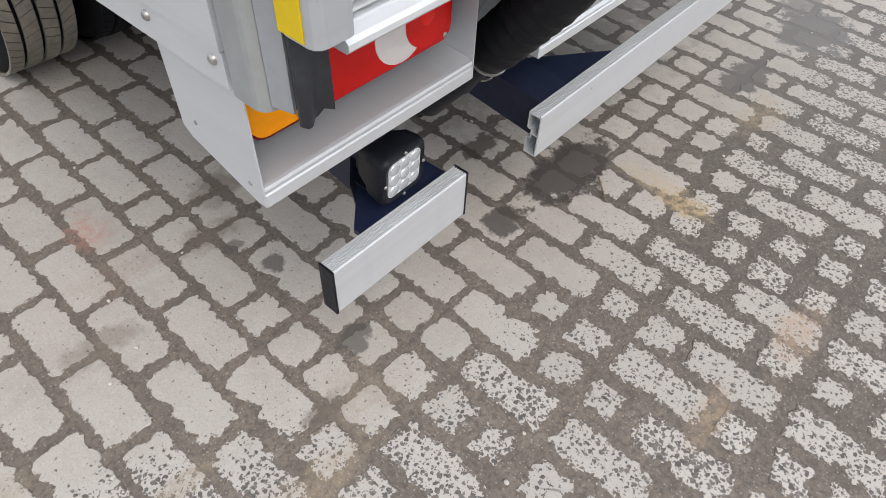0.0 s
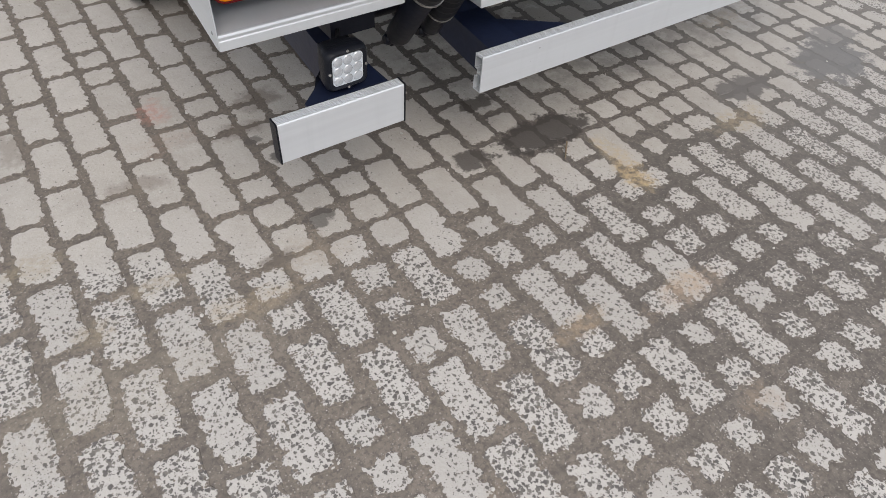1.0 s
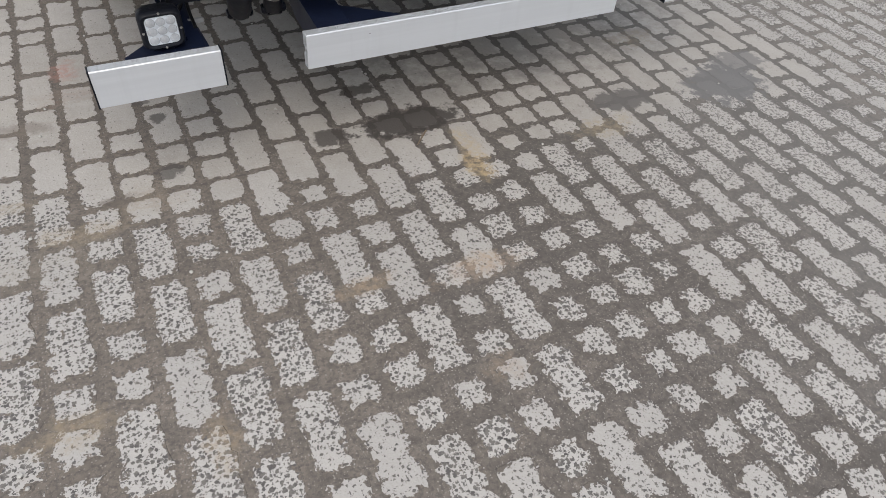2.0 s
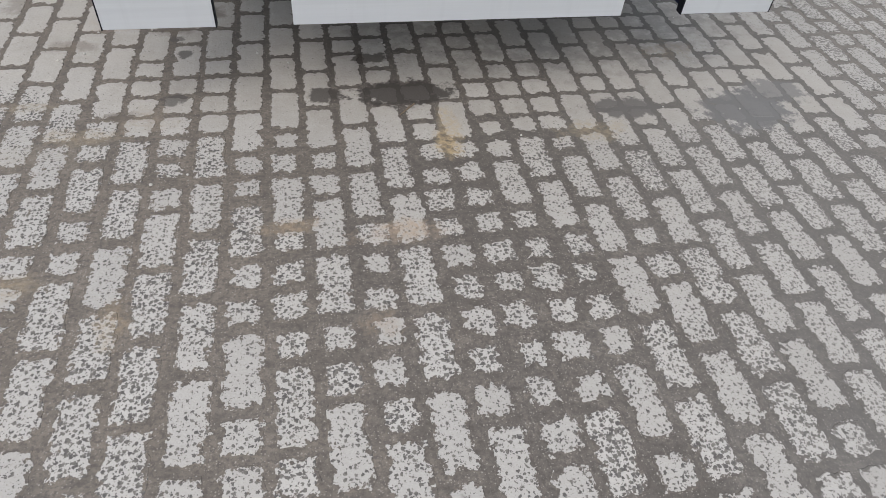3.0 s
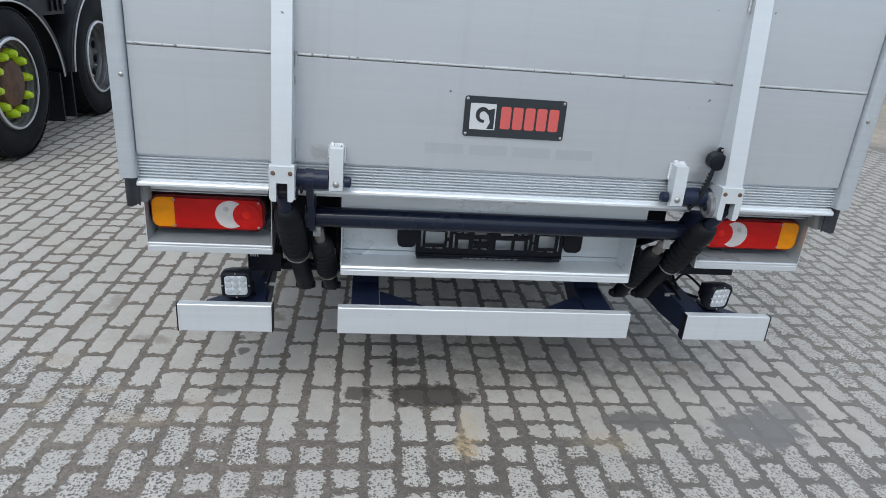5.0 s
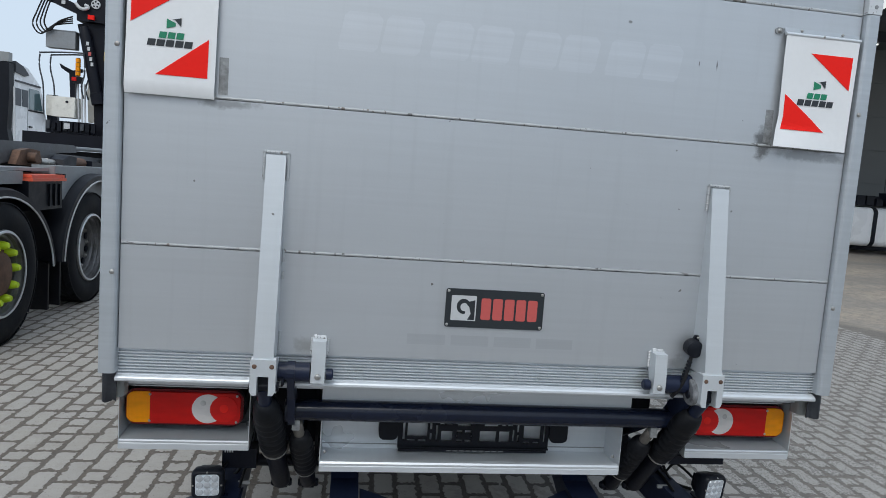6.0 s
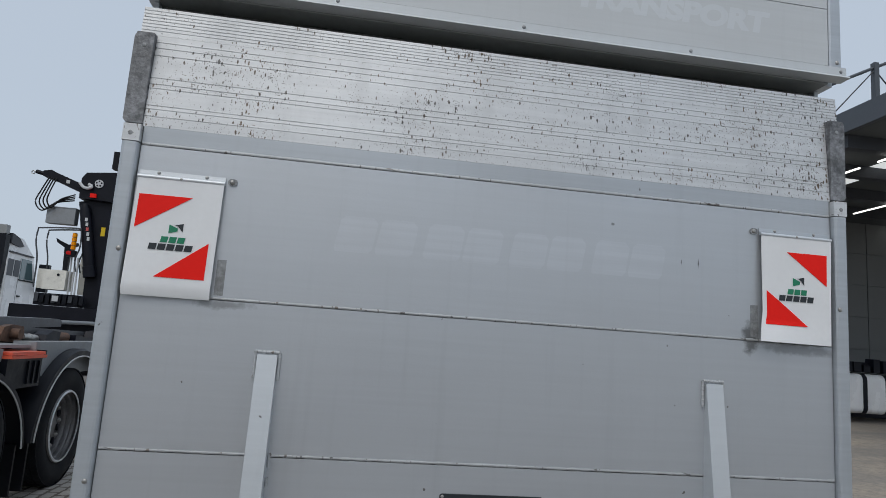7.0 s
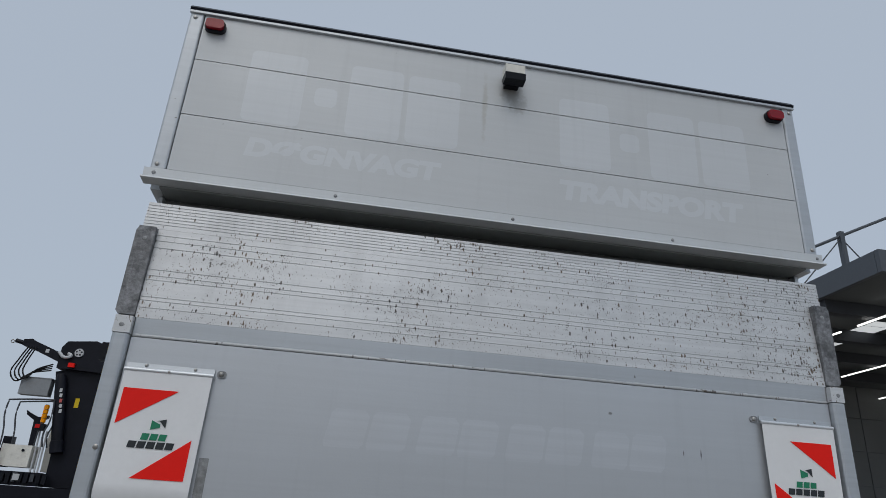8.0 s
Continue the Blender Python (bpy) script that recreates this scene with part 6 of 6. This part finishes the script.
def white_cab_truck():
    t = thing("white_truck", "unseen white truck cab parked further off", "truck")
    shell = along_x([(15.4, 0.85), (15.4, 3.3), (15.55, 3.72), (16.1, 3.68), (16.75, 3.32), (17.05, 2.7), (17.25, 1.9), (17.25, 0.85)], -11.3, -8.9)
    cab = part("cab", shell, M_CAB, t, "white cab", False, 0.06)
    side = -8.899
    part("gutter", slab(side, side + 0.03, 15.45, 16.75, 3.27, 3.31), M_DARK, cab)
    for y0, y1 in ((15.46, 15.76), (15.82, 16.1)):
        part("side_panel_window", slab(side, side + 0.012, y0, y1, 2.7, 3.12), M_FASCIA, cab)
    part("side_window", along_x([(16.16, 2.66), (16.16, 3.19), (16.68, 3.19), (16.88, 2.68)], side, side + 0.014), M_GLASS, cab)
    part("window_frame", along_x([(16.13, 2.62), (16.13, 2.655), (16.93, 2.655), (16.95, 2.62)], side, side + 0.02), M_PLASTIC, cab)
    part("door_line", slab(side, side + 0.006, 16.1, 16.112, 1.2, 3.2), M_GREY, cab)
    part("door_handle", slab(side, side + 0.03, 16.16, 16.3, 2.2, 2.24), M_PLASTIC, cab)
    part("wheel_arch", slab(side, side + 0.02, 16.2, 16.9, 0.9, 1.5), M_DARK, cab)
    part("mirror", slab(-8.85, -8.6, 17.05, 17.2, 2.4, 3.15), M_PLASTIC, t, "black mirror", False, 0.05)
    part("roof_lamp", along_x([(15.42, 3.5), (15.44, 3.75), (15.8, 3.68), (16.1, 3.5), (15.9, 3.45)], -9.0, -8.86), M_DARK, t, "", False, 0.03)
    part("roof_box", slab(-10.5, -8.92, 15.2, 15.38, 3.7, 3.92), M_GREY, t, "grey roof box", False, 0.02)
    part("air_intake", along_y([(-9.3, 1.7), (-8.85, 1.7), (-8.92, 2.1), (-8.9, 2.5), (-8.87, 3.0), (-8.88, 3.66), (-8.95, 3.7), (-9.1, 3.68), (-9.1, 2.9), (-9.16, 2.3)], 15.15, 15.36), M_PLASTIC, t, "tall black air intake", False, 0.04)
    part("marker_pole", rod(bmesh.new(), (-8.66, 15.0, 0.9), (-8.69, 15.0, 3.1), 0.02, 8), M_PALE, t)
    part("chassis", slab(-10.7, -9.4, 9.5, 17.0, 0.7, 1.0), M_BLACK, t)
    for x, s in ((-9.1, 1), (-11.1, -1)):
        for y in (10.5, 16.55):
            tread_wheel(t, "wheel of the white truck", (x, y, 0.5), 0.5, 0.3, s, M_TYRE, M_GREY, None, 24)


# ---- hall with a canopy, and the truck parked under it ----
RISE = 0.45


def ground_height(x, y):
    s = min(1.0, max(0.0, (x + 0.55 * y - 9.5) / 9.0))
    return RISE * s * s * (3 - 2 * s)


def hall():
    h = thing("hall", "dark grey panelled hall with a flat canopy on steel posts", "building")
    y = 16.2
    part("wall", slab(6.5, 34, y, y + 0.3, 0.0, 6.5), M_HALL, h, "grey panelled wall")
    for c in range(9):
        x = 7.8 + c * 2.6
        for r in range(6):
            z = 0.5 + r * 1.0
            part("wall_panel", slab(x + 0.015, x + 2.585, y - 0.035, y - 0.001, z + 0.012, z + 0.988), M_HALL, h)
    roof = part("canopy", slab(9.15, 34, 7.7, 16.6, 6.5, 6.6), M_MATT, h, "dark underside of the canopy")
    part("fascia", slab(9.05, 34, 7.6, 7.7, 6.48, 6.92), M_FASCIA, roof, "blue-grey sheet fascia", False, 0.02)
    part("fascia", slab(9.05, 9.15, 7.71, 16.6, 6.48, 6.92), M_FASCIA, roof, "blue-grey sheet fascia", False, 0.02)
    for yy in (9.3, 11.0, 12.7, 14.4):
        part("roof_beam", slab(9.2, 34, yy, yy + 0.22, 6.22, 6.49), M_DARK, h, "dark roof beam", False, 0.02)
    for x in (10.3, 13.3, 16.3, 19.3):
        for yy in (8.2, 10.3, 12.4, 14.5):
            part("strip_light", slab(x, x + 0.04, yy, yy + 1.6, 6.16, 6.19), M_STRIP, h, "bright strip light")
    for x in (11.2, 17.2):
        for k in range(7):
            part("roof_light", slab(x, x + 0.6, 8.6 + k, 9.55 + k, 6.485, 6.498), M_SKYLIGHT, h, "pale roof light panel")
    for x in (15.5, 24.5):
        part("post", slab(x, x + 0.25, 8.6, 8.85, 0.2, 6.5), M_DARK, h, "steel post", False, 0.02)
    for x in (10.5, 16.5):
        part("mast", slab(x - 0.055, x + 0.055, 9.94, 10.06, 6.6, 8.5), M_FASCIA, h, "steel mast on the roof", False, 0.02)
        for dx, dz in ((4.5, 10.6), (-3.4, 6.7)):
            part("stay_rod", rod(bmesh.new(), (x, 10, 8.4), (x + dx, 10, dz), 0.035, 8), M_FASCIA, h, "steel tie rod")
        for dx in (-1.5, 1.5):
            part("stay_cable", rod(bmesh.new(), (x, 10, 8.35), (x + dx, 10, 6.7), 0.014, 6), M_DARK, h)


def tank_truck():
    t = thing("parked_tractor", "truck chassis with a large pale fuel tank, parked under the canopy", "truck", (0, 0, RISE))
    tank = part("fuel_tank", prism(bmesh.new(), rounded(14.0, 14.9, 0.24, 1.3, 0.17, 6), lambda u, v, d: (11.6 + d, u, v), 2.55), M_CAB, t, "pale rounded fuel tank", True, 0.02)
    for x in (12.2, 13.47):
        part("tank_strap", prism(bmesh.new(), rounded(13.98, 14.92, 0.22, 1.32, 0.19, 6), lambda u, v, d: (x + d, u, v), 0.12), M_BLACK, tank, "black tank strap", True)
    part("chassis", slab(8.5, 19.5, 14.3, 15.2, 1.35, 1.62), M_BLACK, t, "black chassis", False, 0.02)
    rng = random.Random(3)
    for k in range(14):
        x = 11.5 + k * 0.3
        part("valve_gear", slab(x, x + rng.uniform(0.1, 0.25), 14.1, 14.4, 1.36, 1.5 + rng.uniform(0.0, 0.25)), M_BLACK, t, "", False, 0.02)
    # black sheet added in place of the shade under the tank
    part("under_tank_sheet", slab(11.0, 16.5, 14.6, 14.7, 0.12, 1.3), M_BLACK, t)
    for x in (10.4, 16.6, 18.0):
        w = tread_wheel(t, "truck wheel", (0, 0, 0), 0.5, 0.3, 1, M_TYRE, M_GREY, None, 24)
        w.matrix_basis = pose(x, 14.2, 0.5, 0, 0, -90)
        w = tread_wheel(t, "truck wheel", (0, 0, 0), 0.5, 0.3, 1, M_TYRE, M_GREY, None, 24)
        w.matrix_basis = pose(x, 15.6, 0.5, 0, 0, 90)


# unseen wall behind the camera, added to close the yard and its reflections
far_backdrop = tagged(part("backdrop", slab(-120, 120, -71, -70, 0, 5), M_HALL), "unseen plain grey backdrop wall across the yard", "wall", "", "structure")

hook_truck()
white_cab_truck()
hall()
tank_truck()


# ---- ground: one sheet, with paving stones set into it ----
def make_ground():
    xs = [-900, -200, -60, -25] + [-12 + k for k in range(48)] + [45, 70, 200, 900]
    ys = [-900, -200, -60, -20, -8, -4] + [k for k in range(0, 32, 2)] + [45, 80, 200, 900]
    bm = bmesh.new()
    v = [[bm.verts.new((x, y, ground_height(x, y))) for y in ys] for x in xs]
    for i in range(len(xs) - 1):
        for j in range(len(ys) - 1):
            bm.faces.new((v[i][j], v[i + 1][j], v[i + 1][j + 1], v[i][j + 1]))
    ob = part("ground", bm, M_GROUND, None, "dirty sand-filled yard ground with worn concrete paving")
    return tagged(ob, "", "ground", "", "structure")


ground = make_ground()


def stone_outline(rng, lx, ly, n, ragged):
    """The worn outline of a stone, n points: a rectangle with nibbled edges and blunt corners."""
    pts = []
    p1, p2, p3 = (rng.uniform(0, 6.3) for _ in range(3))
    bites = [(rng.random(), rng.uniform(0.004, 0.013), rng.uniform(0.015, 0.035)) for _ in range(rng.choice((1, 2, 2, 3)))]
    for k in range(n):
        s = (k + rng.uniform(-0.25, 0.25)) / n * 2 * (lx + ly)
        if s < 0:
            s += 2 * (lx + ly)
        for (ax, ay), (dx, dy), length in (((-1, -1), (1, 0), lx), ((1, -1), (0, 1), ly), ((1, 1), (-1, 0), lx), ((-1, 1), (0, -1), ly)):
            if s <= length:
                break
            s -= length
        s = min(s, length)
        x, y = ax * lx / 2 + dx * s, ay * ly / 2 + dy * s
        blunt = 0.007 * max(0.0, 1 - min(s, length - s) / 0.015) + sum(deep * max(0.0, 1 - abs(k / n - at) * 2 * (lx + ly) / wide) for at, deep, wide in bites)
        wob = 0.0036 * math.sin(0.11 * 1000 * s + p1) * math.cos(p2 + 60 * s) + 0.0014 * math.sin(260 * s + p3) + rng.uniform(-1, 1) * ragged - blunt
        pts.append((x + wob * dy, y - wob * dx))
    return pts


def stone_mesh(rng, lx, ly, n, ragged):
    """Rings of one stone: foot, shoulder and flat top; points and how near each is to the rim."""
    out = stone_outline(rng, lx, ly, n, ragged)
    rings, near = [], []
    for inset, z, e in ((-0.005, -0.004, 1.2), (0.0015, 0.0012, 0.92), (0.02, 0.0018, 0.0)):
        fx, fy = 1 - 2 * inset / lx, 1 - 2 * inset / ly
        rings += [(x * fx, y * fy, z) for x, y in out]
        near += [e] * n
    faces = [[r * n + i, r * n + (i + 1) % n, (r + 1) * n + (i + 1) % n, (r + 1) * n + i] for r in range(2) for i in range(n)]
    faces.append(list(range(2 * n, 3 * n)))
    return np.array(rings), np.array(near), faces


# The paving is a running bond of blocks two cells long. Column by column, from under the truck outwards:
# 1 a whole block, 2 one that has worn or broken into its two halves, ? not known.
BOND_X, BOND_Y = 0.1167, 0.1163
BOND = dict(zip(range(-10, 13), (
    "?11?????", "1111????", "?11112??", "1111221?", "?1212111", "2211111?", "?2221111", "22111111", "?1121212", "1121221?", "11121121", "1111222?",
    "?2111111", "1222222?", "?1122222", "1221222?", "?2211221", "22211111", "?1111211", "1211111?", "?121111?", "111111??", "?1111???")))


def bond_joint(k, r):
    """The middle of column k at its r-th cross joint, counted outwards from under the truck."""
    y = 0.026 - BOND_Y * r + 0.0012 * k
    return -0.513 + BOND_X * k + 0.0102 * min(max(y, -3.0), 4.0), y


def lay_stones():
    rng = random.Random(11)
    kinds = {}
    for full in (0, 1):
        for fine in (0, 1):
            n = (30 if full else 20) if fine else (12 if full else 8)
            kinds[full, fine] = [stone_mesh(rng, 0.097, 0.212 if full else 0.097, n, 0.0058 if fine else 0.003) for _ in range(12)]
    for full in (0, 1):
        kinds[full, 3] = [stone_mesh(rng, 0.097, 0.212 if full else 0.097, 36 if full else 24, 0.0022) for _ in range(12)]
    kinds[0, 2] = [stone_mesh(rng, 0.094, 0.097, 24, 0.0095) for _ in range(14)]
    shared = {}
    for full, fine in ((0, 1), (1, 1), (0, 2), (0, 3), (1, 3)):
        for i, (pts, near, faces) in enumerate(kinds[full, fine]):
            me = bpy.data.meshes.new("paving_stone")
            me.from_pydata(pts.tolist(), [], faces)
            me.attributes.new("rim", "FLOAT", "POINT").data.foreach_set("value", near)
            me.materials.append(M_STONE)
            shared[full, fine, i] = me
    points, nears, polys, base, single = [], [], [], 0, 0
    for k in range(-75, 76):
        first = -4 + k % 2
        for block in range(-54, 18):
            r = first + 2 * block
            known = BOND[k][block] if k in BOND and 0 <= block < 8 else "?"
            odds = 0.38 if 0 < k < 7 and block > 3 else 0.12
            halves = known == "2" or known == "?" and rng.random() < odds
            for low, cells in ((r, 1), (r + 1, 1)) if halves else ((r, 2),):
                (x0, y0), (x1, y1) = bond_joint(k, low), bond_joint(k, low + cells)
                x, cy, full = (x0 + x1) / 2 + rng.uniform(-0.003, 0.003), (y0 + y1) / 2 + rng.uniform(-0.003, 0.003), cells - 1
                if x + 0.55 * cy > 9.3 + rng.uniform(-0.4, 0.2) or abs(x) > 9:
                    continue
                smooth = cy > -0.1
                worn = 0.0 if smooth else rng.uniform(0.0, 0.1) if full else rng.uniform(0.0, 0.16)
                fine = 3 if smooth else 1
                if not smooth and not full and (0 < k < 8 or rng.random() < 0.5):
                    worn += rng.uniform(-0.05, 0.16)
                    x, cy, fine = x + rng.uniform(-0.006, 0.006), cy + rng.uniform(-0.006, 0.006), 2
                sx, sy = 1.0 - worn * rng.uniform(0.5, 1.1), 1.0 - worn * (0.4 if full else 1.0)
                lean, sink = rng.uniform(-0.012, 0.012) * (6 if fine == 2 else 1) + rng.choice((0, math.pi)) - 0.0102, rng.uniform(-0.0005, 0.0004)
                v = rng.randrange(12)
                if -1.62 < x < 1.05 and -1.5 < cy < 0.55 and single < 300:
                    ob = new("paving_stone", shared[full, fine, v])
                    ob.parent = ground
                    ob.matrix_basis = Matrix.LocRotScale((x, cy, sink), Euler((0, 0, lean)), (sx, sy, 1))
                    single += 1
                    continue
                pts, near, faces = kinds[full, fine if cy < 2.0 and abs(x) < 2.8 else 0][v]
                c, s = math.cos(lean), math.sin(lean)
                px, py = pts[:, 0] * sx, pts[:, 1] * sy
                points.append(np.stack([x + c * px - s * py, cy + s * px + c * py, pts[:, 2] + sink + ground_height(x, cy)], 1))
                nears.append(near)
                polys += [[base + i for i in f] for f in faces]
                base += len(pts)
    me = bpy.data.meshes.new("paving_stones")
    me.from_pydata(np.concatenate(points).tolist(), [], polys)
    me.attributes.new("rim", "FLOAT", "POINT").data.foreach_set("value", np.concatenate(nears))
    me.materials.append(M_STONES)
    rest = new("paving_stones", me)
    rest.parent = ground
    tagged(rest, "worn concrete paving stones", "", "", "stuff")


def litter():
    twig = thing("twig", "dry thin twig on the paving stones", "twig", (-0.207, -0.023, 0.006))
    part("stem", rod(bmesh.new(), (0.03, 0.03, 0.004), (-0.03, -0.03, 0.002), 0.0032, 7, 0.0018), M_TWIG, twig)
    part("side_stem", rod(bmesh.new(), (0.0, 0.0, 0.004), (0.012, 0.024, 0.006), 0.0016, 6, 0.001), M_TWIG, twig)
    rng = random.Random(8)
    spots = [(0.372, -0.388)] + [(rng.uniform(-1.7, 1.2), rng.uniform(-1.4, 1.2)) for _ in range(60)]
    for x, y in spots:
        bm = bmesh.new()
        bmesh.ops.create_icosphere(bm, subdivisions=1, radius=rng.uniform(0.003, 0.0065))
        for v in bm.verts:
            v.co *= rng.uniform(0.7, 1.2)
            v.co.z *= 0.6
        p = part("pebble", bm, M_PEBBLE, None, "small pale pebble on the paving")
        p.location = (x, y, 0.007)
        tagged(p, "", "pebble", "loose pebbles")


lay_stones()
litter()
